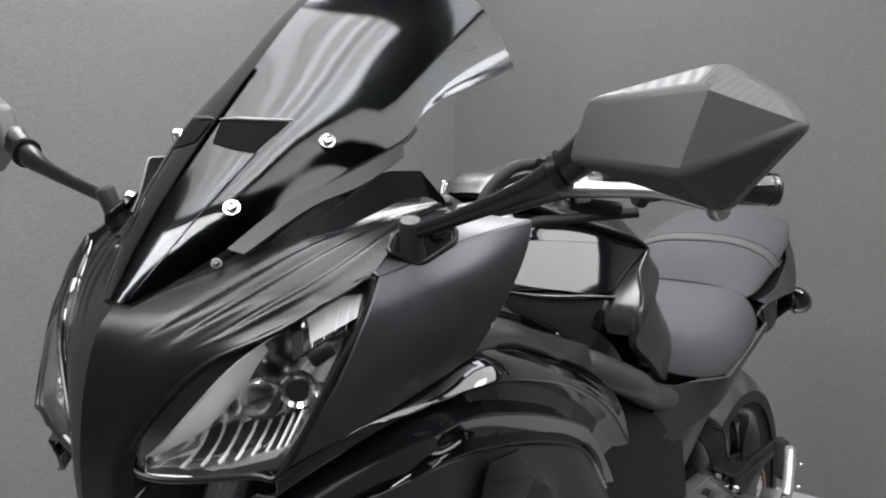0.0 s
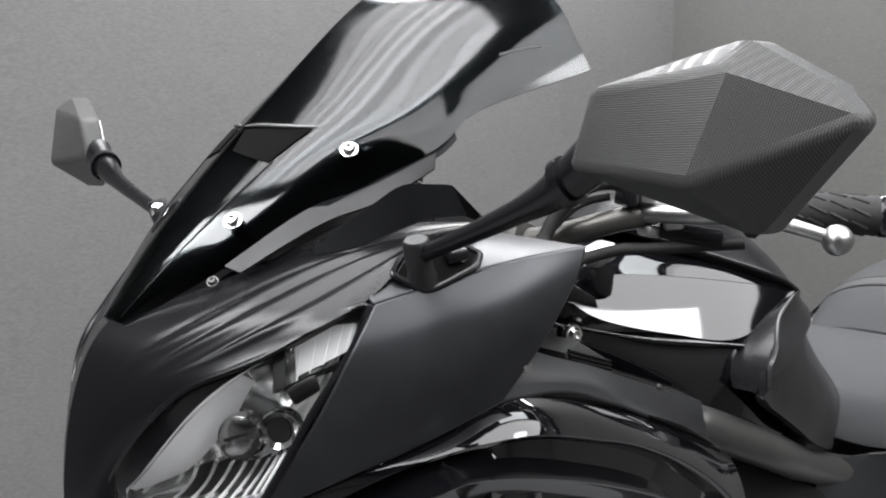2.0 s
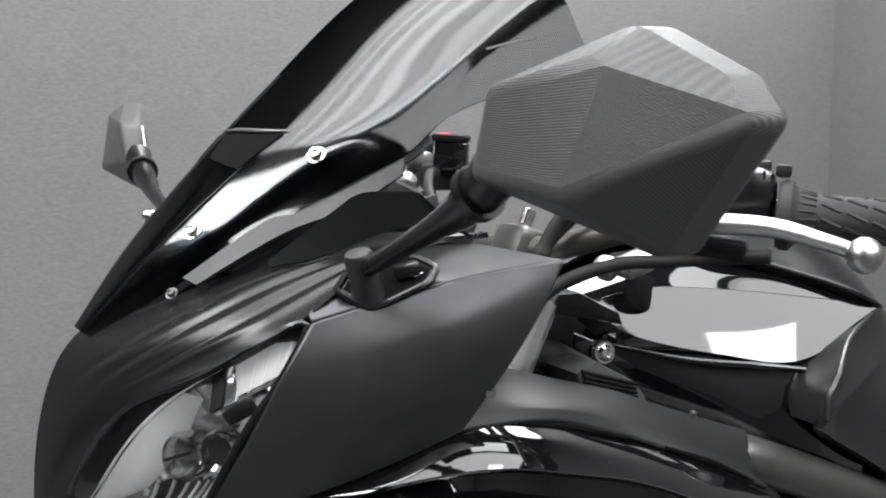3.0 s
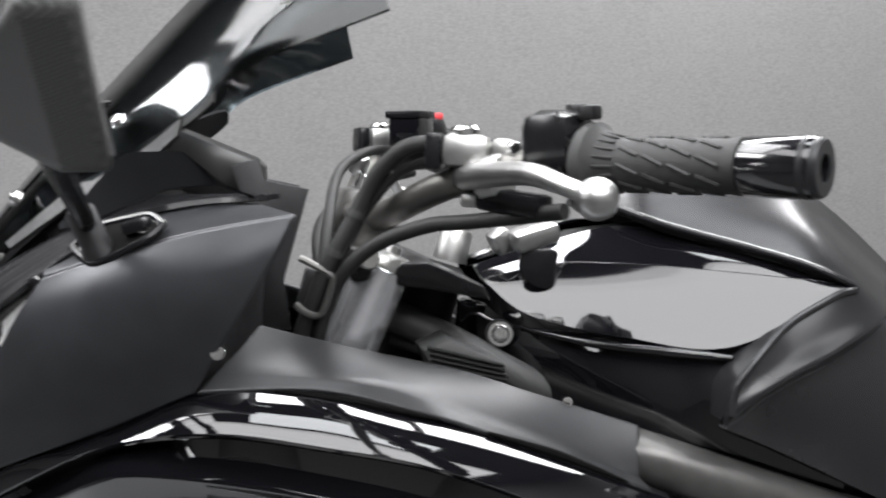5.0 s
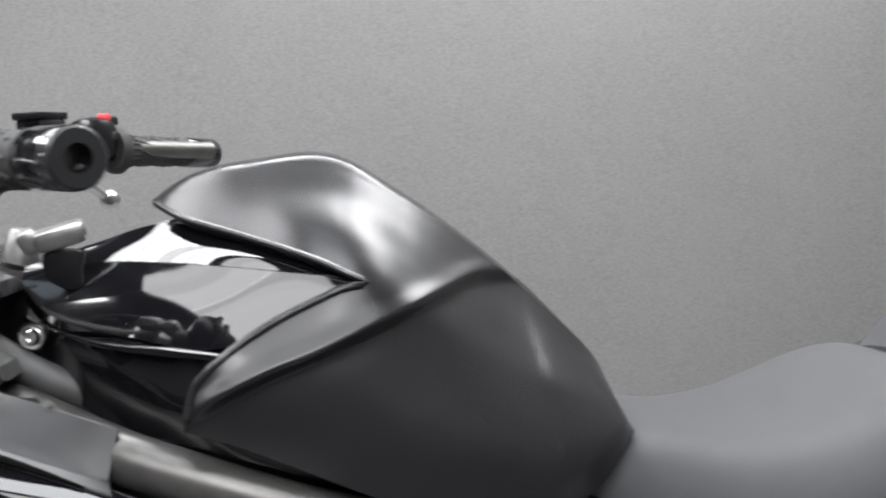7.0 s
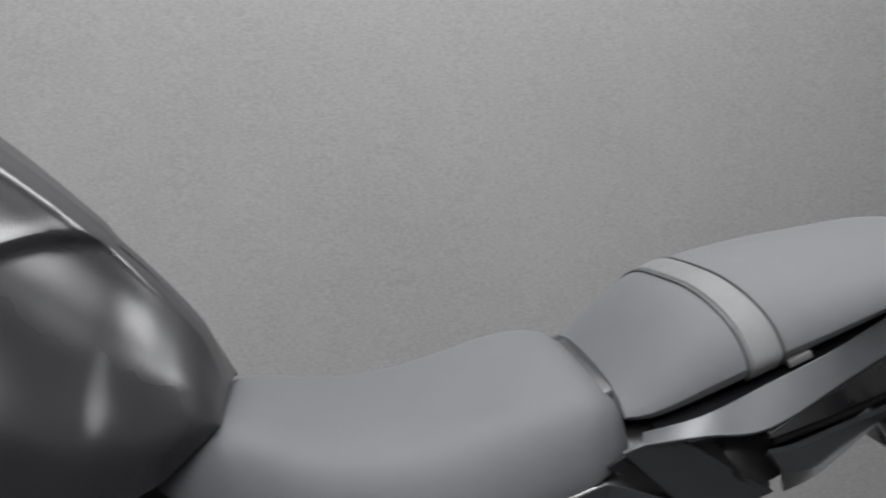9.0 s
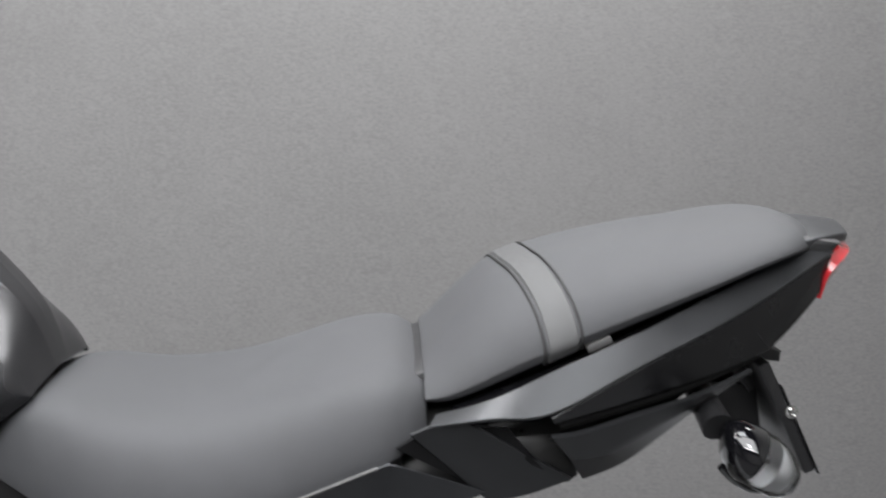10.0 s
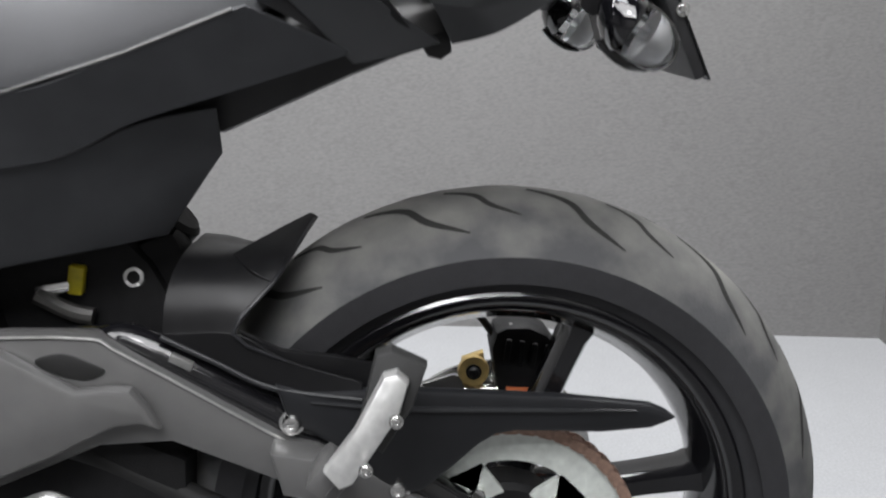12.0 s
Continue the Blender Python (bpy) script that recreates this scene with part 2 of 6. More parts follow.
def wall_mat(name, dark, light, scale=250.0, stretch=0.36):
    """Painted plaster or cloth-like wall: short horizontal flecks over broad cloudy stains."""
    m, n, l, b = nodes_of(name)
    tc, mp = n.new("ShaderNodeTexCoord"), n.new("ShaderNodeMapping")
    mp.inputs["Scale"].default_value = (stretch, stretch, 1)
    l.new(tc.outputs["Object"], mp.inputs["Vector"])
    f, c, s = n.new("ShaderNodeTexNoise"), n.new("ShaderNodeTexNoise"), n.new("ShaderNodeTexNoise")
    for t, sc, de in ((f, scale, 3), (c, 3.0, 5), (s, 26.0, 4)):
        t.inputs["Scale"].default_value, t.inputs["Detail"].default_value = sc, de
        l.new((mp if t is f else tc).outputs[0 if t is f else "Object"], t.inputs["Vector"])
    ad, ad2 = n.new("ShaderNodeMath"), n.new("ShaderNodeMath")
    ad.operation = ad2.operation = "MULTIPLY_ADD"
    ad.inputs[1].default_value = 3.2
    l.new(f.outputs["Fac"], ad.inputs[0]), l.new(c.outputs["Fac"], ad.inputs[2])
    ad2.inputs[1].default_value = 0.55
    l.new(s.outputs["Fac"], ad2.inputs[0]), l.new(ad.outputs[0], ad2.inputs[2])
    mr = n.new("ShaderNodeMapRange")
    mr.inputs["From Min"].default_value, mr.inputs["From Max"].default_value = 1.72, 3.03
    l.new(ad2.outputs[0], mr.inputs["Value"])
    mix = n.new("ShaderNodeMix")
    mix.data_type = "RGBA"
    mix.inputs["A"].default_value, mix.inputs["B"].default_value = (*dark, 1), (*light, 1)
    l.new(mr.outputs[0], mix.inputs["Factor"]), l.new(mix.outputs["Result"], b.inputs["Base Color"])
    bp = n.new("ShaderNodeBump")
    bp.inputs["Strength"].default_value, bp.inputs["Distance"].default_value = 0.08, 0.001
    l.new(f.outputs["Fac"], bp.inputs["Height"]), l.new(bp.outputs[0], b.inputs["Normal"])
    b.inputs["Roughness"].default_value, b.inputs["Specular IOR Level"].default_value = 0.8, 0.3
    return m


WALL = wall_mat("grey_wall_paint", (0.143, 0.141, 0.139), (0.183, 0.181, 0.179))
WALLR = wall_mat("warm_grey_wall_paint", (0.122, 0.121, 0.117), (0.152, 0.151, 0.145))
# charcoal tone of the added floor part out of view
DARK_FLOOR = wall_mat("dark_floor_helper", (0.045, 0.045, 0.046), (0.065, 0.065, 0.065), 300, 1.0)
FLOORM = wall_mat("pale_grey_floor_paint", (0.25, 0.254, 0.26), (0.30, 0.305, 0.312), 200, 1.0)
CEILM = wall_mat("dark_ceiling_paint", (0.035, 0.035, 0.036), (0.05, 0.05, 0.05), 100, 1.0)


# ---- geometry helpers ----
def part(name, bm, material, parent=None, label="", smooth=True, bevel=0.0, sharp=35.0):
    """Links a bmesh as one mesh object, under a thing or a part."""
    bmesh.ops.recalc_face_normals(bm, faces=bm.faces)
    me = bpy.data.meshes.new(name)
    if smooth:
        for f in bm.faces:
            f.smooth = True
        cos = math.cos(radians(sharp))
        for e in bm.edges:
            if len(e.link_faces) == 2 and e.link_faces[0].normal.dot(e.link_faces[1].normal) < cos:
                e.smooth = False
    bm.to_mesh(me)
    bm.free()
    for m in material if isinstance(material, (list, tuple)) else [material]:
        me.materials.append(m)
    ob = new(name, me)
    if parent:
        ob.parent = parent
    if label:
        ob["label"] = label
    if bevel:
        b = ob.modifiers.new("bevel", "BEVEL")
        b.width, b.segments, b.limit_method, b.angle_limit = bevel, 3, "ANGLE", radians(40)
        b.harden_normals = False
    return ob


def mirrored(bm):
    """The same shape on the other side of the bike."""
    out = bm.copy()
    for v in out.verts:
        v.co.y = -v.co.y
    bmesh.ops.reverse_faces(out, faces=out.faces)
    return out


def joined(*bms):
    out = bmesh.new()
    for b in bms:
        me = bpy.data.meshes.new("tmp")
        b.to_mesh(me)
        out.from_mesh(me)
        bpy.data.meshes.remove(me)
        b.free()
    return out


def spline(pts, n, closed=False):
    """Catmull-Rom through points, n steps for each span."""
    p = [Vector(q) for q in pts]
    out, m = [], len(p)
    if m < 3 and not closed:
        return [p[0].lerp(p[-1], i / n) for i in range(n + 1)]
    for i in range(m if closed else m - 1):
        a, b, c, d = (p[(i + k) % m] if closed else p[min(max(i + k, 0), m - 1)] for k in (-1, 0, 1, 2))
        for j in range(n):
            t = j / n
            out.append(0.5 * (2 * b + (c - a) * t + (2 * a - 5 * b + 4 * c - d) * t * t + (3 * b - a - 3 * c + d) * t ** 3))
    if not closed:
        out.append(p[-1].copy())
    return out


def curve1(tab, x):
    """Smooth value at x of a table of (x, value) pairs."""
    k = 0
    while k < len(tab) - 2 and x > tab[k + 1][0]:
        k += 1
    (x0, a), (x1, b) = tab[k], tab[k + 1]
    pa, pb = tab[max(k - 1, 0)], tab[min(k + 2, len(tab) - 1)]
    ma = (b - pa[1]) / (x1 - pa[0])
    mb = (pb[1] - a) / (pb[0] - x0)
    h, t = x1 - x0, min(max((x - x0) / (x1 - x0), 0), 1)
    return (2 * t ** 3 - 3 * t * t + 1) * a + (t ** 3 - 2 * t * t + t) * h * ma + (3 * t * t - 2 * t ** 3) * b + (t ** 3 - t * t) * h * mb


def grid_bm(rows, wrap=False):
    """A skin over rows of points, all of one length."""
    bm = bmesh.new()
    vs = [[bm.verts.new(p) for p in r] for r in rows]
    for a, b in zip(vs, vs[1:]):
        for i in range(len(a) if wrap else len(a) - 1):
            j = (i + 1) % len(a)
            bm.faces.new((a[i], a[j], b[j], b[i]))
    return bm


def net(rows, n=5, m=5, straight=False):
    """A smooth skin over a small net of control points; straight keeps the creases between its rows."""
    long = [spline(r, n) for r in rows]
    cols = list(zip(*long))
    if straight:
        cols = [[q for a, b in zip(c, c[1:]) for q in (a.lerp(b, i / m) for i in range(m))] + [c[-1]] for c in cols]
    else:
        cols = [spline(c, m) for c in cols]
    return grid_bm(cols)


def thick(bm, t):
    """Gives a skin a wall of thickness t, to its inner side for t above 0."""
    bmesh.ops.recalc_face_normals(bm, faces=bm.faces)
    bmesh.ops.solidify(bm, geom=bm.faces[:], thickness=t)
    return bm


def orient(bm, way):
    """Turns a skin's faces to look along a way on the whole."""
    bmesh.ops.recalc_face_normals(bm, faces=bm.faces)
    s = sum((f.normal * f.calc_area() for f in bm.faces), Vector())
    if s.dot(Vector(way)) < 0:
        bmesh.ops.reverse_faces(bm, faces=bm.faces)
    return bm


def shell(rows, t, way=(0, -1, 0), n=5, m=5, straight=False):
    """A panel: a net with a wall t thick behind its outer face, which looks along way."""
    bm = orient(net(rows, n, m, straight), way)
    bmesh.ops.solidify(bm, geom=bm.faces[:], thickness=t)
    return bm


def panel(rows, t, way):
    """A flat-sided panel between two lines, with a wall t thick set back along way."""
    back = Vector(way).normalized() * -t
    a, b = [Vector(p) for p in rows[0]], [Vector(p) for p in rows[1]]
    return grid_bm([a, b, [p + back for p in b], [p + back for p in a], a])


def tube(pts, r, seg=12, n=6, caps=True, closed=False):
    """A round bar along a smooth line; r may be one radius or one for each point."""
    line = spline(pts, n, closed)
    radii = [r] * len(line) if not isinstance(r, (list, tuple)) else [float(np.interp(i / n, range(len(r)), r)) for i in range(len(line))]
    rows, up = [], None
    for i, p in enumerate(line):
        a, b = (line[(i - 1) % len(line)], line[(i + 1) % len(line)]) if closed else (line[max(i - 1, 0)], line[min(i + 1, len(line) - 1)])
        d = (b - a).normalized()
        if up is None:
            up = d.orthogonal().normalized()
        up = (up - d * up.dot(d)).normalized()
        s = d.cross(up)
        rows.append([p + radii[i] * (math.cos(6.28319 * k / seg) * up + math.sin(6.28319 * k / seg) * s) for k in range(seg)])
    if closed:
        rows.append(rows[0])
    bm = grid_bm(rows, True)
    if closed:
        bmesh.ops.remove_doubles(bm, verts=bm.verts, dist=1e-5)
    elif caps:
        bm.verts.ensure_lookup_table()
        bm.faces.new(bm.verts[:seg])
        bm.faces.new(bm.verts[-seg:])
    return bm


def rod(a, b, r, r2=None, seg=20, edge=0.0):
    """A straight round bar with softened rims."""
    a, b, r2 = Vector(a), Vector(b), r if r2 is None else r2
    d = (b - a).normalized()
    e = edge or min(r, r2) * 0.15
    return turned([(0, 0), (r - e, 0), (r, e), (r2, (b - a).length - e), (r2 - e, (b - a).length), (0, (b - a).length)], a, d, seg)


def turned(profile, base, axis, seg=32):
    """A body of revolution: (radius, height along the axis) pairs."""
    axis = Vector(axis).normalized()
    u = axis.orthogonal().normalized()
    w = axis.cross(u)
    bm, rows = bmesh.new(), []
    for r, h in profile:
        c = Vector(base) + axis * h
        rows.append([bm.verts.new(c)] if r == 0 else [bm.verts.new(c + r * (math.cos(6.283185 * k / seg) * u + math.sin(6.283185 * k / seg) * w)) for k in range(seg)])
    for a, b in zip(rows, rows[1:]):
        for k in range(seg):
            j = (k + 1) % seg
            if len(a) == 1 and len(b) > 1:
                bm.faces.new((a[0], b[j], b[k]))
            elif len(b) == 1 and len(a) > 1:
                bm.faces.new((a[k], a[j], b[0]))
            elif len(a) > 1:
                bm.faces.new((a[k], a[j], b[j], b[k]))
    return bm


def box(centre, size, m=None, bevel=0.15):
    """A block with rounded edges (bevel as a share of its least side), turned by m."""
    bm = bmesh.new()
    bmesh.ops.create_cube(bm, size=1)
    bmesh.ops.scale(bm, vec=size, verts=bm.verts)
    bmesh.ops.bevel(bm, geom=bm.edges[:], offset=bevel * min(size), segments=2, profile=0.5, affect="EDGES")
    t = Matrix.Translation(centre) @ (m or Matrix())
    bmesh.ops.transform(bm, matrix=t, verts=bm.verts)
    return bm


def slab(outline, y0, y1, bevel=0.002, n=0, lean=0.0):
    """A plate cut to an outline of (x, z) points, from y0 to y1; n smooths the outline; lean shifts y with z."""
    pts = [Vector((x, 0, z)) for x, z in outline]
    if n:
        pts = spline(pts, n, True)
    zm = sum(p.z for p in pts) / len(pts)
    bm = bmesh.new()
    a = [bm.verts.new((p.x, y0 + lean * (p.z - zm), p.z)) for p in pts]
    b = [bm.verts.new((p.x, y1 + lean * (p.z - zm), p.z)) for p in pts]
    bm.faces.new(a), bm.faces.new(b)
    for i in range(len(a)):
        j = (i + 1) % len(a)
        bm.faces.new((a[i], a[j], b[j], b[i]))
    bmesh.ops.recalc_face_normals(bm, faces=bm.faces)
    if bevel:
        es = [e for e in bm.edges if abs(e.verts[0].co.y - e.verts[1].co.y - lean * (e.verts[0].co.z - e.verts[1].co.z)) < 1e-6]
        bmesh.ops.bevel(bm, geom=es, offset=bevel, segments=2, profile=0.5, affect="EDGES")
    return bm


def bolt(p, way, r=0.006, name="bolt", parent=None, material=None):
    """A domed socket-head screw with a washer."""
    bm = turned([(0, 0.5 * r), (0.42 * r, 0.45 * r), (0.48 * r, 0.85 * r), (0.75 * r, 0.8 * r), (r, 0.4 * r), (1.02 * r, 0.05 * r), (1.35 * r, 0.05 * r), (1.35 * r, -0.3 * r), (0, -0.3 * r)], p, way, 18)
    return part(name, bm, material or STEEL, parent)


# ---- the room ----
WALL_Y, WALL_SLOPE, CORNER_X = 1.466, -0.068, 1.090
LOW_X, LOW_Y = -5.2, -3.8


def wall(name, a, b, material, h=CEILING, t=0.15, label="", away=1):
    """A wall from a to b on plan, with its thickness on the outer side."""
    a, b = Vector((*a, 0)), Vector((*b, 0))
    nrm = Vector(((b - a).y, -(b - a).x, 0)).normalized() * t * away
    bm = bmesh.new()
    v = [bm.verts.new(p) for p in (a, b, b + nrm, a + nrm)]
    f = bm.faces.new(v)
    g = bmesh.ops.extrude_face_region(bm, geom=[f])
    bmesh.ops.translate(bm, vec=(0, 0, h), verts=[e for e in g["geom"] if isinstance(e, bmesh.types.BMVert)])
    return tagged(part(name, bm, material, None, smooth=False), label, "wall", kind="structure")


yl, yr = WALL_Y + WALL_SLOPE * LOW_X, WALL_Y + WALL_SLOPE * CORNER_X
wall("wall_north", (LOW_X, yl), (CORNER_X, yr), WALL, label="grey painted plaster wall with faint cloudy stains", away=-1)
EAST_X = CORNER_X + WALL_SLOPE * (yr - LOW_Y)
wall("wall_east", (EAST_X, LOW_Y), (CORNER_X, yr), WALLR, label="warm grey painted wall meeting the back wall", away=1)
wall("wall_south", (LOW_X, LOW_Y), (EAST_X, LOW_Y), WALL, label="grey wall behind the camera", away=1)
wall("wall_west", (LOW_X, LOW_Y), (LOW_X, yl), WALL, label="plain grey wall at the far end", away=-1)


def sheet(name, z0, z1, material, label, y0=LOW_Y - 0.15, y1=yl + 0.15):
    bm = bmesh.new()
    bmesh.ops.create_cube(bm, size=1)
    bmesh.ops.scale(bm, vec=(CORNER_X - LOW_X + 0.3, y1 - y0, z1 - z0), verts=bm.verts)
    bmesh.ops.translate(bm, vec=((CORNER_X + LOW_X) / 2, (y0 + y1) / 2, (z0 + z1) / 2), verts=bm.verts)
    return tagged(part(name, bm, material, None, smooth=False), label, name, kind="structure")


sheet("floor", -0.1, 0.0, FLOORM, "pale grey painted concrete floor", -0.42)
# added out of view: dark floor that cuts bounce and reflections from below
tagged(sheet("carpet", -0.1, 0.0, DARK_FLOOR, "unseen dark floor added to darken reflections on the lower bike", y1=-0.42), "unseen dark floor added to darken reflections on the lower bike", "carpet", kind="structure")
sheet("ceiling", CEILING, CEILING + 0.1, CEILM, "dark painted ceiling")

# ---- the motorcycle ----
bike = new("motorcycle")
tagged(bike, "black sport touring motorcycle with smoked screen, standing on a pale floor", "motorcycle")


def pair(name, bm, material, label="", **kw):
    """The left part and its twin on the right side of the bike."""
    twin = mirrored(bm)
    a = part(name, bm, material, bike, label, **kw)
    b = part(name, twin, material, bike, label, **kw)
    return a, b


# fuel tank: top line, half width and lower edge along the bike
TOP = [(-0.937, 1.028), (-0.898, 1.056), (-0.868, 1.072), (-0.820, 1.079), (-0.747, 1.079), (-0.689, 1.041), (-0.638, 1.000), (-0.587, 0.952), (-0.540, 0.900), (-0.515, 0.867), (-0.504, 0.839), (-0.498, 0.815)]
WIDE = [(-0.937, 0.205), (-0.858, 0.221), (-0.800, 0.214), (-0.742, 0.199), (-0.675, 0.180), (-0.607, 0.157), (-0.550, 0.128), (-0.515, 0.100), (-0.498, 0.076)]
LOW = [(-0.937, 0.914), (-0.864, 0.880), (-0.803, 0.848), (-0.713, 0.799), (-0.636, 0.770), (-0.590, 0.758), (-0.572, 0.767), (-0.540, 0.778), (-0.515, 0.796), (-0.498, 0.806)]
# cross section as (u, share of half width, share of height): lean shoulders in front, fuller behind, and a raised knee ridge
FULL = [(0.0, 0.0, 1.0), (0.13, 0.27, 0.984), (0.17, 0.32, 0.955), (0.27, 0.46, 0.865), (0.42, 0.70, 0.735), (0.56, 0.87, 0.59), (0.75, 1.0, 0.30), (1.0, 0.97, 0.0)]
LEAN = [(0.0, 0.0, 1.0), (0.13, 0.25, 0.982), (0.17, 0.295, 0.952), (0.27, 0.36, 0.88), (0.42, 0.48, 0.75), (0.56, 0.64, 0.60), (0.75, 0.92, 0.33), (1.0, 0.97, 0.0)]
PEAK = [(0.0, 0.0, 1.0), (0.13, 0.20, 0.978), (0.17, 0.25, 0.942), (0.27, 0.37, 0.85), (0.42, 0.60, 0.70), (0.56, 0.80, 0.55), (0.75, 1.0, 0.30), (1.0, 0.97, 0.0)]
RIDGE = [(-0.870, 0.893), (-0.840, 0.907), (-0.805, 0.920), (-0.774, 0.928), (-0.715, 0.946), (-0.669, 0.957), (-0.623, 0.963), (-0.560, 0.950)]


def smooth_step(a, b, t):
    t = min(max((t - a) / (b - a), 0), 1)
    return t * t * (3 - 2 * t)


def tank_at(x, u, inward=0.0):
    zt, zb, w = curve1(TOP, x), curve1(LOW, x), curve1(WIDE, x)
    k = smooth_step(-0.86, -0.72, x)
    p = smooth_step(-0.72, -0.58, x)
    shares = ((1 - k, LEAN), (k * (1 - p), FULL), (k * p, PEAK))
    y = sum(f * curve1([(a, b) for a, b, c in tab], u) for f, tab in shares)
    z = sum(f * curve1([(a, c) for a, b, c in tab], u) for f, tab in shares)
    zz = zb + (zt - inward - zb) * z
    below = curve1(RIDGE, x) - zz
    dent = 0.013 * smooth_step(-0.002, 0.012, below) * smooth_step(-0.875, -0.83, x) * (1 - smooth_step(-0.62, -0.53, x)) * (1 - 0.8 * smooth_step(0.04, 0.14, below))
    swell = 0.004 * math.exp(-(below / 0.009) ** 2) * (1 - smooth_step(-0.66, -0.55, x))
    return Vector((x, -(w - inward) * y + dent - swell, zz))


def tank_u(x, z):
    lo, hi = 0.0, 1.0
    for _ in range(30):
        mid = (lo + hi) / 2
        lo, hi = (mid, hi) if tank_at(x, mid).z > z else (lo, mid)
    return lo


NOTCH = -0.732
EDGE_UP = [(-0.903, 1.048), (-0.883, 1.037), (-0.868, 1.030), (-0.816, 1.012), (-0.766, 0.993), (NOTCH, 0.975)]
EDGE_LOW = [(-0.870, 0.884), (-0.866, 0.896), (-0.861, 0.913), (-0.841, 0.931), (-0.797, 0.954), (NOTCH, 0.976)]


def tank_shell():
    n1, n2 = 28, 64
    uv = tank_u(NOTCH, 0.974)
    def strip(x, *cuts):
        """Section points between shares of the profile, each span with its own count."""
        pts = []
        for (a, n), (b, _) in zip(cuts, cuts[1:]):
            pts += [tank_at(x, a + (b - a) * j / n) for j in range(n)]
        return pts + [tank_at(x, cuts[-1][0])]

    def on_ridge(x, above):
        return max(tank_u(x, curve1(RIDGE, x)), above + 0.03)

    rows = []
    for i in range(81):
        x = NOTCH + (-0.498 - NOTCH) * i / 80
        ur = on_ridge(x, 0.2)
        k = uv + (min(0.45, ur - 0.06) - uv) * min(1, i / 24)
        rows.append(strip(x, (0, n1), (min(k, ur - 0.03), 20), (ur, n2 - 20), (1, 0)))
    rear = grid_bm(rows)
    up = []
    for i in range(21):
        x = -0.903 + (NOTCH + 0.903) * i / 20
        u = tank_u(x, curve1(EDGE_UP, x))
        up.append([tank_at(x, (u if i < 20 else uv) * j / n1) for j in range(n1 + 1)])
    low = []
    for i in range(41):
        x = -0.870 + (NOTCH + 0.870) * i / 40
        u = tank_u(x, curve1(EDGE_LOW, x)) if i < 40 else uv
        low.append(strip(x, (u, 20), (on_ridge(x, u), n2 - 20), (1, 0)))
    left = joined(rear, grid_bm(up), grid_bm(low))
    both = joined(mirrored(left), left)
    bmesh.ops.remove_doubles(both, verts=both.verts, dist=1e-4)
    orient(both, (0, 0, 1))
    bmesh.ops.solidify(both, geom=both.faces[:], thickness=0.009)
    return both


part("fuel_tank", tank_shell(), TANKM, bike, "satin black fuel tank shell", bevel=0.003)
# rolled lip round the tank's notch
lip = [tank_at(x, tank_u(x, curve1(EDGE_UP, x)), -0.001) for x in (-0.898, -0.883, -0.868, -0.842, -0.816, -0.790, -0.766, -0.748)]
lip += [tank_at(NOTCH + 0.002, tank_u(NOTCH, 0.974), -0.001)]
lip += [tank_at(x, tank_u(x, curve1(EDGE_LOW, x)), -0.001) for x in (-0.748, -0.770, -0.797, -0.820, -0.841, -0.856, -0.862, -0.867)]
pair("tank_lip", tube(lip, 0.0032, 10, 3), TANKM)
# gloss side cover set into the tank's notch
crest_up = spline([(-1.017, -0.060, 0.990), (-0.958, -0.074, 1.001), (-0.890, -0.102, 0.998), (-0.815, -0.136, 0.989), (-0.735, -0.164, 0.977)], 12)
crest_low = spline([(-1.014, -0.065, 0.985), (-0.985, -0.092, 0.960), (-0.915, -0.131, 0.942), (-0.838, -0.164, 0.934), (-0.740, -0.167, 0.973)], 12)
swollen = [[p.lerp(q, v / 8) + Vector((-0.1, -0.8, 0.6)) * 0.0012 * math.sin(3.14159 * v / 8) * math.sin(3.14159 * i / 48) for v in range(9)] for i, (p, q) in enumerate(zip(crest_up, crest_low))]
face = orient(grid_bm(swollen), (0, -1, 0.3))
bmesh.ops.solidify(face, geom=face.faces[:], thickness=0.004)
gloss_cover = joined(face, shell([
    [(-1.020, -0.034, 1.000), (-0.958, -0.040, 1.016), (-0.888, -0.068, 1.029), (-0.812, -0.121, 1.006), (-0.733, -0.156, 0.981)],
    [(-1.019, -0.047, 0.9955), (-0.958, -0.0575, 1.0095), (-0.889, -0.0855, 1.0145), (-0.8135, -0.1295, 0.9985), (-0.734, -0.160, 0.9792)],
    [(-1.017, -0.060, 0.990), (-0.958, -0.074, 1.001), (-0.890, -0.102, 0.998), (-0.815, -0.136, 0.989), (-0.735, -0.164, 0.977)]], 0.004, (0, -1, 0.3), 12, 4), shell([
    [(-1.014, -0.065, 0.985), (-0.985, -0.092, 0.960), (-0.915, -0.131, 0.942), (-0.838, -0.164, 0.934), (-0.740, -0.167, 0.973)],
    [(-1.020, -0.048, 0.972), (-0.989, -0.080, 0.947), (-0.917, -0.122, 0.934), (-0.838, -0.157, 0.927), (-0.738, -0.160, 0.967)]], 0.004, (0, -1, 0.3), 12, 3))
pair("tank_side_cover", gloss_cover, GLOSS, "gloss black tank side cover", bevel=0.0015, sharp=24)
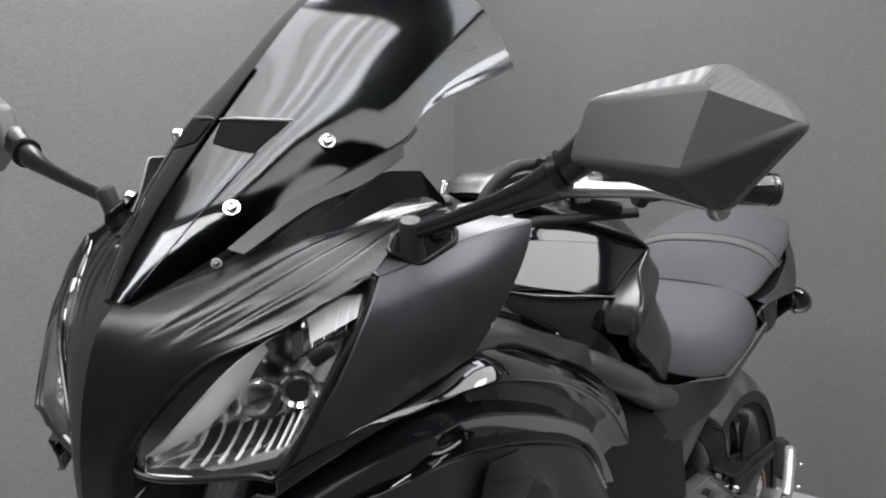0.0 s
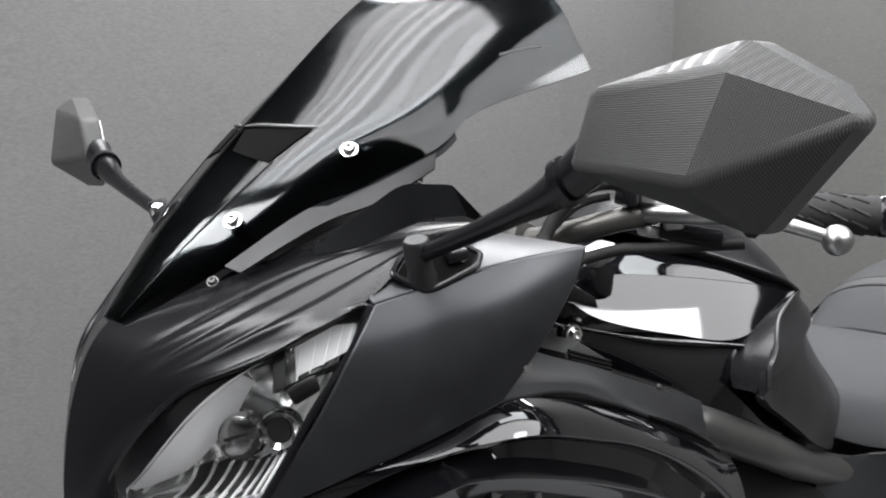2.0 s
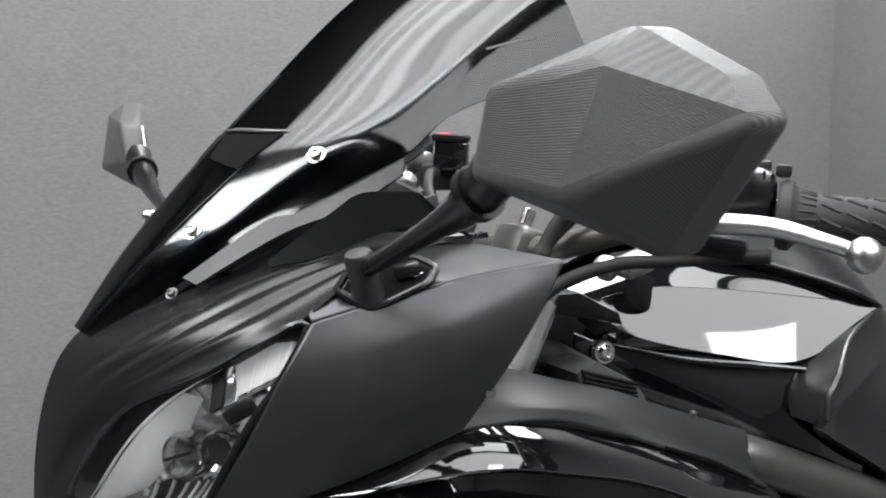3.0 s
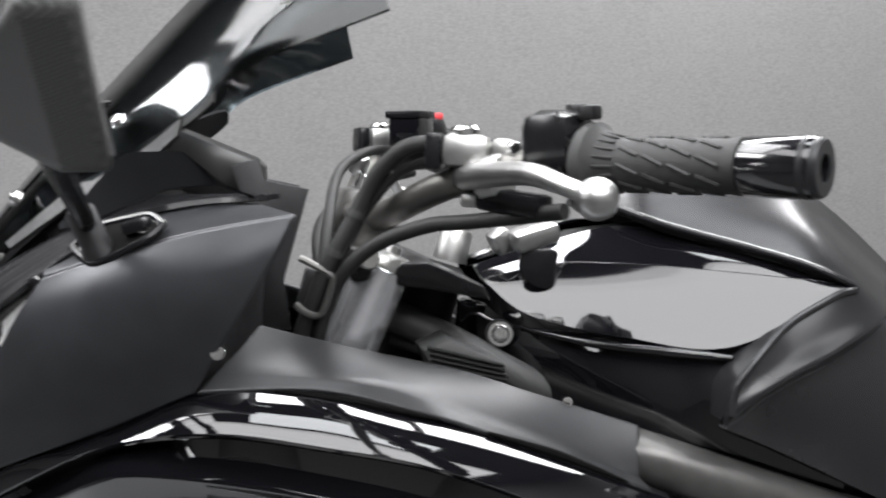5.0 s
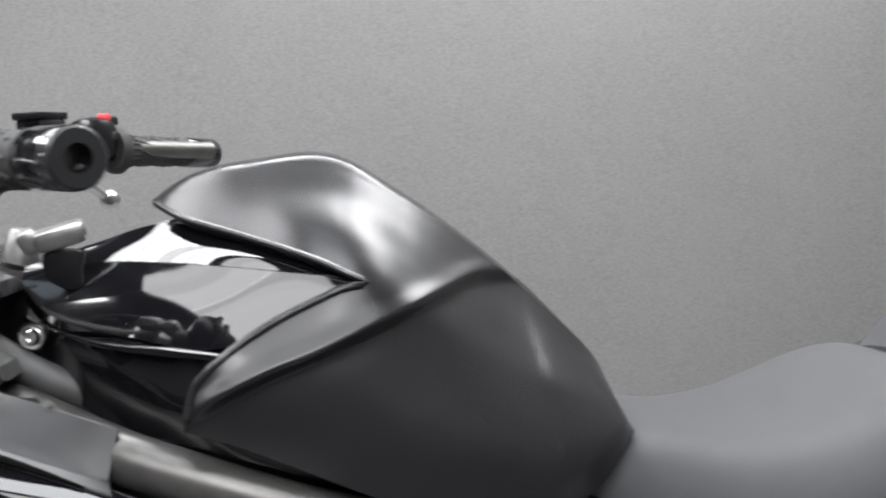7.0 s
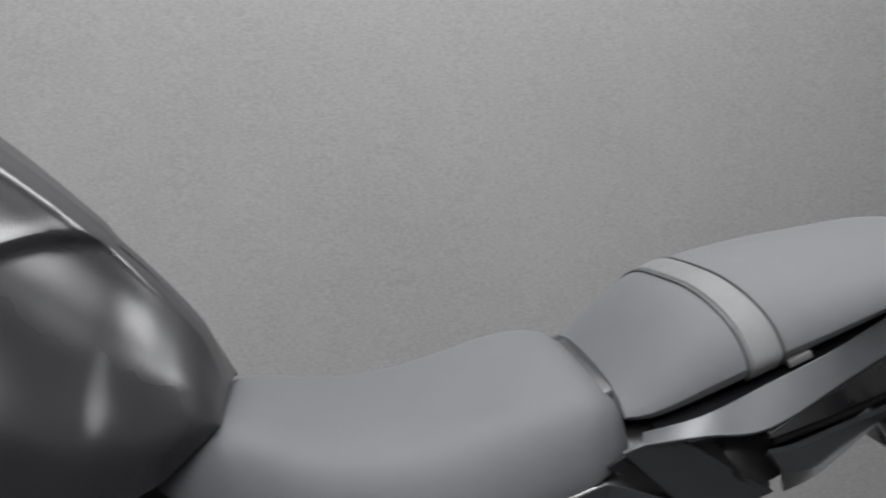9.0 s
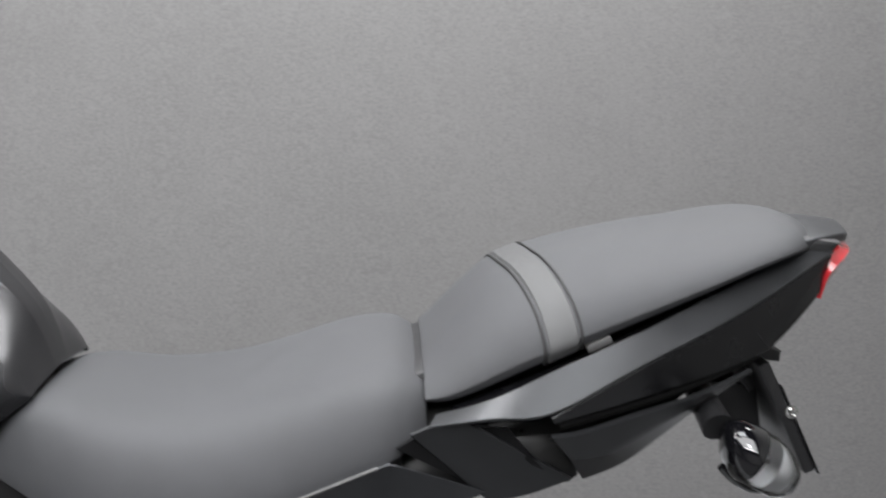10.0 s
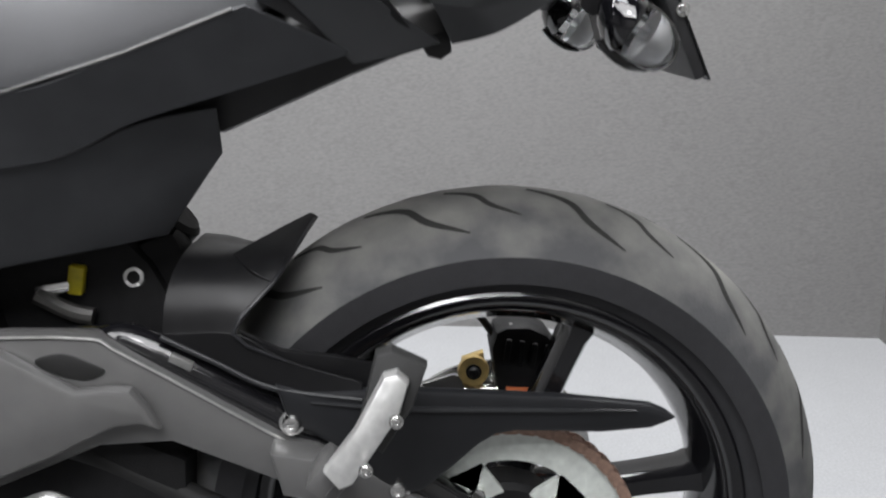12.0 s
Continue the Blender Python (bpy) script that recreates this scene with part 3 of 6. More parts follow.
pair("tank_lower_cover", shell([
    [(-1.022, -0.048, 0.960), (-1.000, -0.068, 0.950), (-0.945, -0.110, 0.938), (-0.885, -0.143, 0.932), (-0.835, -0.165, 0.926), (-0.740, -0.158, 0.905)],
    [(-1.024, -0.050, 0.940), (-1.000, -0.070, 0.930), (-0.943, -0.117, 0.915), (-0.882, -0.152, 0.906), (-0.835, -0.172, 0.896), (-0.740, -0.165, 0.870)],
    [(-1.026, -0.050, 0.917), (-1.000, -0.068, 0.898), (-0.938, -0.118, 0.868), (-0.880, -0.155, 0.857), (-0.830, -0.170, 0.842), (-0.740, -0.160, 0.800)]], 0.006), GLOSS, "gloss black lower tank cover", bevel=0.002)
pair("cover_bead", tube([(-1.000, -0.071, 0.951), (-0.945, -0.115, 0.938), (-0.885, -0.148, 0.931), (-0.842, -0.169, 0.926)], [0.001, 0.003, 0.004, 0.003], 12, 8), GLOSS)
# the knee panel's front edge turns inwards to meet the covers
edge_x = [-0.869, -0.866, -0.861, -0.850, -0.835, -0.815, -0.790, -0.765, -0.745]
outer = [tank_at(x, tank_u(x, curve1(EDGE_LOW, x)), 0.003) for x in edge_x]
inner = [Vector((v.x + 0.006, max(v.y + 0.004, -0.128 - 0.37 * (v.x + 0.877) + 0.731 * (v.z - 0.944)), v.z - 0.002)) for v in outer]
pair("knee_return", thick(grid_bm([outer, inner]), 0.003), TANKM)
for s in (-1, 1):
    b = bolt((-1.008, 0.078 * s, 0.944), (-0.15, s, 0.1), 0.0078, "cover_bolt", bike)
    ring = turned([(0.0118, 0), (0.0124, 0.003), (0.0100, 0.003), (0.0095, -0.004), (0.0118, -0.004), (0.0118, 0)], (-1.008, 0.073 * s, 0.944), (-0.15, s, 0.1), 24)
    part("bolt_cup", ring, GLOSS, bike)
# tank base behind the notch, closing the shell from below
part("tank_base", slab([(-1.005, 0.930), (-0.985, 1.000), (-0.917, 1.022), (-0.781, 1.031), (-0.70, 1.0), (-0.600, 0.921), (-0.535, 0.840), (-0.560, 0.790), (-0.620, 0.790), (-0.8, 0.86), (-0.927, 0.863)], -0.032, 0.032, 0.01), DARK, bike)

# main frame tube under the tank
pair("frame_tube", tube([(-1.045, -0.085, 0.895), (-1.018, -0.098, 0.886), (-0.990, -0.116, 0.876), (-0.945, -0.150, 0.862), (-0.907, -0.172, 0.850), (-0.800, -0.180, 0.806), (-0.684, -0.152, 0.759), (-0.568, -0.124, 0.720), (-0.442, -0.110, 0.684)], 0.021, 16), FRAME, "satin dark grey steel frame tube")

# rider seat
S_TOP = [(-0.553, 0.778), (-0.519, 0.800), (-0.480, 0.808), (-0.422, 0.798), (-0.354, 0.801), (-0.306, 0.813), (-0.247, 0.831), (-0.204, 0.834), (-0.179, 0.820)]
S_LOW = [(-0.553, 0.760), (-0.519, 0.748), (-0.471, 0.731), (-0.422, 0.722), (-0.383, 0.720), (-0.320, 0.737), (-0.247, 0.761), (-0.204, 0.777), (-0.179, 0.790)]
S_WID = [(-0.555, 0.078), (-0.520, 0.101), (-0.472, 0.127), (-0.414, 0.153), (-0.336, 0.168), (-0.258, 0.168), (-0.204, 0.154), (-0.178, 0.128)]
S_PRO = [(0.0, 0.0, 1.0), (0.2, 0.35, 0.995), (0.38, 0.62, 0.96), (0.52, 0.80, 0.84), (0.68, 0.92, 0.55), (0.85, 0.99, 0.2), (1.0, 1.0, 0.0)]


def body(top, low, wid, pro, x0, x1, n=36, m=16, rake=0.0, side_rake=0.0):
    """A cushion-like body of cross sections along x, both sides, closed below."""
    rows = []
    for i in range(n + 1):
        x = x0 + (x1 - x0) * i / n
        zt, zb, w = curve1(top, x), curve1(low, x), curve1(wid, x)
        half = []
        for j in range(m + 1):
            u = j / m
            y, z = curve1([(a, b) for a, b, c in pro], u), curve1([(a, c) for a, b, c in pro], u)
            zz = zb + (zt - zb) * z
            half.append(Vector((x + rake * (zz - zb) + side_rake * y, -w * y, zz)))
        rows.append([Vector((p.x, -p.y, p.z)) for p in reversed(half[1:])] + half)
    bm = grid_bm(rows)
    bm.verts.ensure_lookup_table()
    k = len(rows[0])
    for i in range(n):
        bm.faces.new((bm.verts[i * k], bm.verts[(i + 1) * k], bm.verts[(i + 2) * k - 1], bm.verts[(i + 1) * k - 1]))
    bm.faces.new(bm.verts[:k]), bm.faces.new(bm.verts[n * k:])
    return bm


part("rider_seat", body(S_TOP, S_LOW, S_WID, S_PRO, -0.548, -0.180), VINYL, bike, "grey-black grained vinyl rider seat", bevel=0.008)
# pillion seat
P_TOP = [(-0.184, 0.830), (-0.165, 0.853), (-0.144, 0.876), (-0.113, 0.902), (-0.061, 0.919), (0.0, 0.931), (0.057, 0.939), (0.103, 0.946), (0.135, 0.945), (0.157, 0.932)]
P_LOW = [(-0.184, 0.812), (-0.164, 0.815), (-0.110, 0.840), (-0.060, 0.862), (0.033, 0.897), (0.106, 0.920), (0.157, 0.924)]
P_WID = [(-0.184, 0.124), (-0.150, 0.138), (-0.09, 0.146), (0.0, 0.142), (0.07, 0.126), (0.12, 0.102), (0.156, 0.050)]
P_PRO = [(0.0, 0.0, 1.0), (0.2, 0.33, 0.955), (0.38, 0.60, 0.82), (0.55, 0.81, 0.61), (0.7, 0.93, 0.39), (0.86, 1.0, 0.14), (1.0, 0.98, 0.0)]
part("pillion_seat", body(P_TOP, P_LOW, P_WID, P_PRO, -0.181, 0.153), VINYL, bike, "grey-black vinyl pillion seat", bevel=0.008)


def strap_rows(lift, steps, x0=-0.113, x1=-0.087):
    """Lines over the pillion seat, slanting back towards its near side."""
    rows = []
    for i in range(steps + 1):
        up = lift if 0 < i < steps or steps == 0 else -0.002
        line = []
        for j in range(-24, 25):
            u, s = abs(j) / 24, 1 if j < 0 else -1
            y, z = curve1([(a, b) for a, b, c in P_PRO], u), curve1([(a, c) for a, b, c in P_PRO], u)
            x = x0 + (x1 - x0) * i / max(steps, 1) + 0.012 * y * (0.4 + 0.6 * y) - 0.011 * s * y
            zt, zb, w = curve1(P_TOP, x) + up, curve1(P_LOW, x) - 0.002, curve1(P_WID, x) + up
            line.append(Vector((x, s * w * y, zb + (zt - zb) * z)))
        rows.append(line)
    return rows


part("seat_strap", grid_bm(strap_rows(0.0020, 10)), STRAPM, bike, "grey vinyl strap across the pillion seat")
for x, m in ((-0.114, CABLE), (-0.086, CABLE)):
    part("strap_seam", tube(strap_rows(0.0008, 0, x, x)[0], 0.0012, 8, 1), m, bike)
for s in (-1, 1):
    part("strap_buckle", box((-0.050, 0.143 * s, 0.862), (0.020, 0.008, 0.006), pose(0, 0, 0, 0, -24, 0)), ARM, bike)

# tail: bright upper facet, dark side panel under its ridge, lower cowl
pair("tail_cowl", shell([
    [(-0.174, -0.146, 0.810), (-0.132, -0.160, 0.826), (-0.082, -0.160, 0.8485), (-0.022, -0.150, 0.8715), (0.047, -0.121, 0.8955), (0.137, -0.082, 0.927)],
    [(-0.180, -0.165, 0.807), (-0.136, -0.179, 0.8165), (-0.092, -0.188, 0.823), (-0.024, -0.170, 0.851), (0.067, -0.133, 0.884), (0.153, -0.088, 0.921)]], 0.003, (0, -0.3, 1), straight=True), TAILM, "satin graphite tail cowl upper facet", bevel=0.001)
pair("tail_trim", shell([
    [(-0.160, -0.124, 0.809), (-0.081, -0.132, 0.842), (-0.019, -0.122, 0.866), (0.049, -0.096, 0.892), (0.132, -0.060, 0.926)],
    [(-0.160, -0.146, 0.8085), (-0.081, -0.160, 0.843), (-0.021, -0.150, 0.866), (0.047, -0.121, 0.890), (0.135, -0.080, 0.921)]], 0.003, (0, -0.5, 1)), NOSE, "black trim between the seat and the tail cowl")
pair("tail_side_panel", shell([
    [(-0.092, -0.189, 0.819), (-0.024, -0.169, 0.8485), (0.067, -0.132, 0.8815), (0.152, -0.0875, 0.919)],
    [(-0.090, -0.186, 0.8135), (-0.022, -0.160, 0.823), (0.050, -0.127, 0.833), (0.097, -0.107, 0.845), (0.149, -0.079, 0.888)][:4]], 0.004, straight=True), NOSE, "satin black tail side panel", bevel=0.001)
pair("tail_end_panel", shell([
    [(0.064, -0.130, 0.879), (0.110, -0.109, 0.899), (0.152, -0.087, 0.918)],
    [(0.097, -0.107, 0.845), (0.124, -0.094, 0.866), (0.149, -0.079, 0.887)]], 0.004, straight=True), NOSE, bevel=0.001)
# the slot is not cut: a black bar gives its shade
pair("tail_slot_shade", tube([(-0.086, -0.181, 0.8105), (-0.022, -0.155, 0.8185), (0.025, -0.135, 0.8255), (0.085, -0.108, 0.839)], [0.003, 0.004, 0.003, 0.002], 8), VOID, "black bar for the slot shade under the side panel")
pair("tail_lower_cowl", shell([
    [(-0.092, -0.187, 0.8065), (-0.066, -0.176, 0.8065), (-0.022, -0.159, 0.8135), (0.025, -0.139, 0.8195), (0.078, -0.116, 0.833)],
    [(-0.092, -0.191, 0.805), (-0.066, -0.181, 0.805), (-0.022, -0.164, 0.812), (0.025, -0.144, 0.818), (0.078, -0.119, 0.831)],
    [(-0.078, -0.184, 0.787), (-0.050, -0.173, 0.785), (-0.021, -0.159, 0.794), (0.026, -0.138, 0.809), (0.078, -0.117, 0.829)],
    [(-0.062, -0.152, 0.758), (-0.039, -0.145, 0.763), (-0.017, -0.138, 0.772), (0.029, -0.124, 0.799), (0.079, -0.110, 0.826)]], 0.004, straight=True), TAILM, "satin black tail lower cowl", bevel=0.001)
pair("tail_front_block", shell([
    [(-0.194, -0.162, 0.799), (-0.177, -0.166, 0.807), (-0.153, -0.170, 0.811)],
    [(-0.134, -0.154, 0.742), (-0.104, -0.156, 0.748), (-0.070, -0.154, 0.759)]], 0.004, straight=True), TAILM, "satin graphite block in front of the tail cowl", bevel=0.001)
pair("subframe_cover", shell([
    [(-0.606, -0.127, 0.738), (-0.490, -0.140, 0.728), (-0.385, -0.168, 0.718), (-0.296, -0.172, 0.748), (-0.218, -0.175, 0.780), (-0.207, -0.175, 0.782), (-0.196, -0.172, 0.778), (-0.137, -0.156, 0.752)],
    [(-0.606, -0.128, 0.737), (-0.490, -0.141, 0.727), (-0.385, -0.169, 0.717), (-0.296, -0.173, 0.747), (-0.218, -0.176, 0.779), (-0.207, -0.176, 0.781), (-0.196, -0.173, 0.777), (-0.137, -0.1562, 0.7518)],
    [(-0.606, -0.139, 0.660), (-0.490, -0.147, 0.655), (-0.369, -0.152, 0.665), (-0.295, -0.154, 0.697), (-0.225, -0.154, 0.720), (-0.212, -0.154, 0.724), (-0.200, -0.154, 0.728), (-0.139, -0.154, 0.7485)]], 0.004, straight=True), MATTE, "satin graphite side cover under the seat", bevel=0.002)
# paler thin tube for the highlight on the side cover's top edge
pair("cover_edge_glint", tube([(-0.490, -0.1415, 0.728), (-0.385, -0.1695, 0.718), (-0.296, -0.1735, 0.748), (-0.218, -0.1765, 0.780)], 0.0012, 8, 1), ARM)
pair("tail_inner_cover", shell([
    [(-0.204, -0.157, 0.787), (-0.170, -0.159, 0.804), (-0.120, -0.160, 0.802)],
    [(-0.165, -0.157, 0.767), (-0.140, -0.157, 0.777), (-0.101, -0.161, 0.778)],
    [(-0.130, -0.147, 0.748), (-0.111, -0.150, 0.753), (-0.081, -0.151, 0.755)]], 0.004), HUGM, "black inner tail panel")
core = body([(-0.20, 0.800), (-0.09, 0.838), (0.0, 0.878), (0.08, 0.914), (0.15, 0.935)], [(-0.20, 0.745), (-0.09, 0.760), (0.0, 0.800), (0.08, 0.850), (0.15, 0.890)],
            [(-0.20, 0.138), (-0.09, 0.150), (0.0, 0.128), (0.08, 0.100), (0.15, 0.068)], S_PRO, -0.20, 0.15)
part("tail_core", core, DIAL, bike, "black inner tail moulding")
part("undertail", slab([(-0.587, 0.731), (-0.296, 0.792), (-0.150, 0.837), (0.0, 0.89), (0.125, 0.934), (0.160, 0.929), (0.130, 0.884), (0.057, 0.838), (-0.032, 0.783), (-0.084, 0.752), (-0.140, 0.728), (-0.241, 0.681), (-0.300, 0.680), (-0.442, 0.674), (-0.6, 0.68)], -0.088, 0.088, 0.006), PLASTIC, bike, "black undertail moulding")
part("tail_deck", shell([[(0.096, -0.095, 0.925), (0.140, -0.086, 0.932), (0.180, -0.052, 0.931)], [(0.096, 0.000, 0.930), (0.140, 0.000, 0.940), (0.190, 0.000, 0.936)], [(0.096, 0.095, 0.925), (0.140, 0.086, 0.932), (0.180, 0.052, 0.931)]], 0.008, (0, 0, 1)), MATTE, bike, "graphite tail end piece", bevel=0.0015)
part("tail_light", shell([[(0.157, -0.086, 0.909), (0.182, -0.052, 0.917), (0.191, 0, 0.920), (0.182, 0.052, 0.917), (0.157, 0.086, 0.909)],
                          [(0.150, -0.087, 0.900), (0.174, -0.049, 0.900), (0.183, 0, 0.900), (0.174, 0.049, 0.900), (0.150, 0.087, 0.900)],
                          [(0.148, -0.079, 0.880), (0.158, -0.045, 0.879), (0.163, 0, 0.878), (0.158, 0.045, 0.879), (0.148, 0.079, 0.880)]], 0.012, (1, 0, 0)), REDLENS, bike, "red tail light lens")
pair("passenger_hook", slab([(-0.089, 0.763), (-0.063, 0.771), (-0.061, 0.751), (-0.069, 0.745), (-0.079, 0.747)], -0.128, -0.110, 0.002), PLASTIC)

# plate hanger with turn signals
part("plate_arm", slab([(0.027, 0.838), (0.081, 0.844), (0.132, 0.826), (0.131, 0.816), (0.096, 0.820), (0.114, 0.794), (0.104, 0.789), (0.081, 0.816), (0.037, 0.808)], -0.045, 0.045, 0.004), PLASTIC, bike, "black plastic plate hanger arm")
part("plate_holder", box((0.123, 0.000, 0.779), (0.010, 0.17, 0.105), pose(0, 0, 0, 0, -25, 0), 0.2), PLASTIC, bike, "black number plate holder")
part("plate_edge", box((0.134, 0.000, 0.769), (0.002, 0.172, 0.085), pose(0, 0, 0, 0, -25, 0), 0.2), NOSE, bike)
part("hanger_block", slab([(0.066, 0.800), (0.112, 0.796), (0.120, 0.741), (0.100, 0.737), (0.082, 0.749)], -0.042, 0.042, 0.004), PLASTIC, bike, "black plate hanger block")
bolt((0.125, -0.088, 0.786), (0, -1, 0), 0.0042, "plate_bolt", bike)
for s in (-1, 1):
    part("signal_stem", tube([(0.046, 0.040 * s, 0.826), (0.042, 0.09 * s, 0.812), (0.046, 0.138 * s, 0.792)], [0.010, 0.011, 0.013], 12), PLASTIC, bike)
    tip_down = pose(0, 0, 0, 0, 32, 0)
    def hoop(x, r, dz=0.0, flat=1.25):
        """One section of the drooping teardrop pod, wider than high."""
        ring_ = [Vector((x, s * flat * r * math.cos(6.28319 * q / 24), dz + r * math.sin(6.28319 * q / 24))) for q in range(24)]
        return [Vector((0.068, 0.150 * s, 0.774)) + tip_down @ (p * 0.98) for p in ring_]
    sig = part("turn_signal", grid_bm([hoop(-0.030, 0.001, 0.008), hoop(-0.028, 0.008, 0.007), hoop(-0.020, 0.0165, 0.004), hoop(-0.010, 0.0215, 0.001), hoop(-0.003, 0.0232, 0.0), hoop(-0.001, 0.0232, 0.0), hoop(-0.001, 0.0205, 0.0), hoop(-0.010, 0.018, 0.001)], True), GLOSS, bike, "black turn signal body")
    keel = [hoop(x, r, dz)[18] + Vector((0, -0.004 * s, 0)) for x, r, dz in ((-0.012, 0.0210, 0.001), (0.002, 0.0236, 0.0), (0.018, 0.0224, -0.001), (0.032, 0.0170, -0.002))]
    part("signal_keel", tube(keel, [0.004, 0.0042, 0.004, 0.002], 10, 4), GLOSS, sig)
    part("signal_lens", grid_bm([hoop(-0.001, 0.0225, 0.0), hoop(0.012, 0.0228, 0.0), hoop(0.026, 0.0205, -0.001), hoop(0.036, 0.0160, -0.002), hoop(0.041, 0.009, -0.003), hoop(0.042, 0.001, -0.003)], True), SMOKE, sig, "clear signal lens")
    bowl = [hoop(0.014, 0.0205, 0.0), hoop(0.022, 0.0190, 0.0), hoop(0.030, 0.0150, -0.001), hoop(0.035, 0.008, -0.002), hoop(0.036, 0.001, -0.002)]
    # white bowl puts the reflector's mirrored light into its colour
    part("signal_bowl", grid_bm(bowl, True), WINGM, sig, "bright signal reflector")
    part("signal_bulb", turned([(0, 0.016), (0.004, 0.014), (0.0055, 0.008), (0.005, 0.0), (0.007, -0.002), (0.007, -0.008), (0, -0.008)], Vector((0.066, 0.150 * s, 0.776)) + tip_down @ Vector((0.004, 0, 0.002)), tip_down @ Vector((1, 0, 0)), 16), CHROME, sig)

# ---- front fairing ----
# nose cowl between and above the headlights, left half and its mirror joined
def both_sides(bm, k=1.0, z0=-2.0, z1=-1.0):
    """A left half with its mirror image, the far half narrowed by k above the height z1, and not below z0."""
    twin = mirrored(bm)
    for v in twin.verts:
        v.co.y *= 1 + (k - 1) * smooth_step(z0, z1, v.co.z)
    out = joined(twin, bm)
    bmesh.ops.remove_doubles(out, verts=out.verts, dist=1e-4)
    return out


def patch(rows, u, v):
    """Point of a control net at shares u and v of its rows and columns."""
    def at(p, t):
        k = min(int(t * (len(p) - 1)), len(p) - 2)
        f = t * (len(p) - 1) - k
        a, b, c, d = (Vector(p[min(max(k + i, 0), len(p) - 1)]) for i in (-1, 0, 1, 2))
        return 0.5 * (2 * b + (c - a) * f + (2 * a - 5 * b + 4 * c - d) * f * f + (3 * b - a - 3 * c + d) * f ** 3)
    return at([at(r, u) for r in rows], v)


NOSE_NET = [
    [(-1.499, 0, 0.813), (-1.491, -0.022, 0.816), (-1.479, -0.039, 0.828)],
    [(-1.502, 0, 0.873), (-1.493, -0.028, 0.876), (-1.477, -0.047, 0.893)],
    [(-1.494, 0, 0.938), (-1.477, -0.051, 0.943), (-1.449, -0.099, 0.960)],
    [(-1.475, 0, 0.986), (-1.444, -0.084, 0.986), (-1.399, -0.153, 0.998)],
    [(-1.439, 0, 1.016), (-1.404, -0.103, 1.020), (-1.349, -0.189, 1.031)],
    [(-1.389, 0, 1.040), (-1.350, -0.113, 1.052), (-1.280, -0.175, 1.069)],
    [(-1.330, 0, 1.064), (-1.280, -0.123, 1.077), (-1.187, -0.157, 1.075)]]
# two creases that sweep from the nose up beside the screen, as (v, u), each with a soft ridge on its outer side
CREASES = ([(0.40, 0.57), (0.467, 0.64), (0.567, 0.69), (0.678, 0.745), (0.733, 0.80), (0.789, 0.89), (0.84, 1.0)],
           [(0.45, 0.43), (0.489, 0.45), (0.578, 0.517), (0.678, 0.575), (0.756, 0.65), (0.811, 0.765), (0.844, 0.883), (0.87, 1.0)],
           [(0.45, 0.27), (0.56, 0.37), (0.68, 0.445), (0.78, 0.53), (0.85, 0.66), (0.90, 0.80), (0.93, 0.92)])


def nose_point(u, v):
    p = patch(NOSE_NET, u, v)
    du = patch(NOSE_NET, min(u + 0.01, 1), v) - patch(NOSE_NET, max(u - 0.01, 0), v)
    dv = patch(NOSE_NET, u, min(v + 0.01, 1)) - patch(NOSE_NET, u, max(v - 0.01, 0))
    way = du.cross(dv).normalized()
    way *= -1 if way.x > 0 else 1
    lift = 0.0
    for line in CREASES:
        d = u - curve1(line, min(max(v, line[0][0]), line[-1][0]))
        lift += -0.0011 * math.exp(-(d / 0.024) ** 2) + 0.0012 * math.exp(-((d - 0.06) / 0.045) ** 2)
    return p + way * lift * smooth_step(0.40, 0.60, v) * smooth_step(0.0, 0.04, 1 - u) * smooth_step(0.02, 0.12, u)


nose = grid_bm([[nose_point(i / 80, j / 120) for i in range(81)] for j in range(121)])
nose = orient(both_sides(nose, 0.88), (-1, 0, 0.5))
bmesh.ops.solidify(nose, geom=nose.faces[:], thickness=0.004)
part("nose_cowl", nose, NOSEP, bike, "satin black nose cowl", bevel=0.0015)
# outer side panel: top facet with the mirror foot, and the large side face under its crease
pair("side_fairing_top", shell([
    [(-1.349, -0.187, 1.033), (-1.295, -0.171, 1.061), (-1.245, -0.163, 1.070), (-1.200, -0.158, 1.068)],
    [(-1.349, -0.195, 1.028), (-1.300, -0.211, 1.042), (-1.240, -0.227, 1.055), (-1.178, -0.242, 1.063)]], 0.004, (0, -0.4, 1), 6, 5), MATTE, "satin graphite fairing top facet", bevel=0.002)
pair("side_fairing", shell([
    [(-1.349, -0.196, 1.028), (-1.300, -0.212, 1.042), (-1.240, -0.228, 1.055), (-1.178, -0.243, 1.063)],
    [(-1.372, -0.199, 0.995), (-1.318, -0.221, 1.012), (-1.257, -0.238, 1.024), (-1.195, -0.246, 1.034)],
    [(-1.398, -0.190, 0.945), (-1.342, -0.216, 0.965), (-1.282, -0.235, 0.980), (-1.222, -0.242, 0.993)],
    [(-1.432, -0.167, 0.881), (-1.370, -0.193, 0.904), (-1.310, -0.212, 0.924), (-1.252, -0.228, 0.947)]], 0.004, (0, -1, 0.2), 6, 6), MATTE, "satin graphite side fairing panel", bevel=0.003)
pair("fairing_bolt_boss", turned([(0, 0.003), (0.004, 0.003), (0.005, 0), (0, 0)], (-1.235, -0.234, 0.974), (0, -1, 0), 16), STEEL)
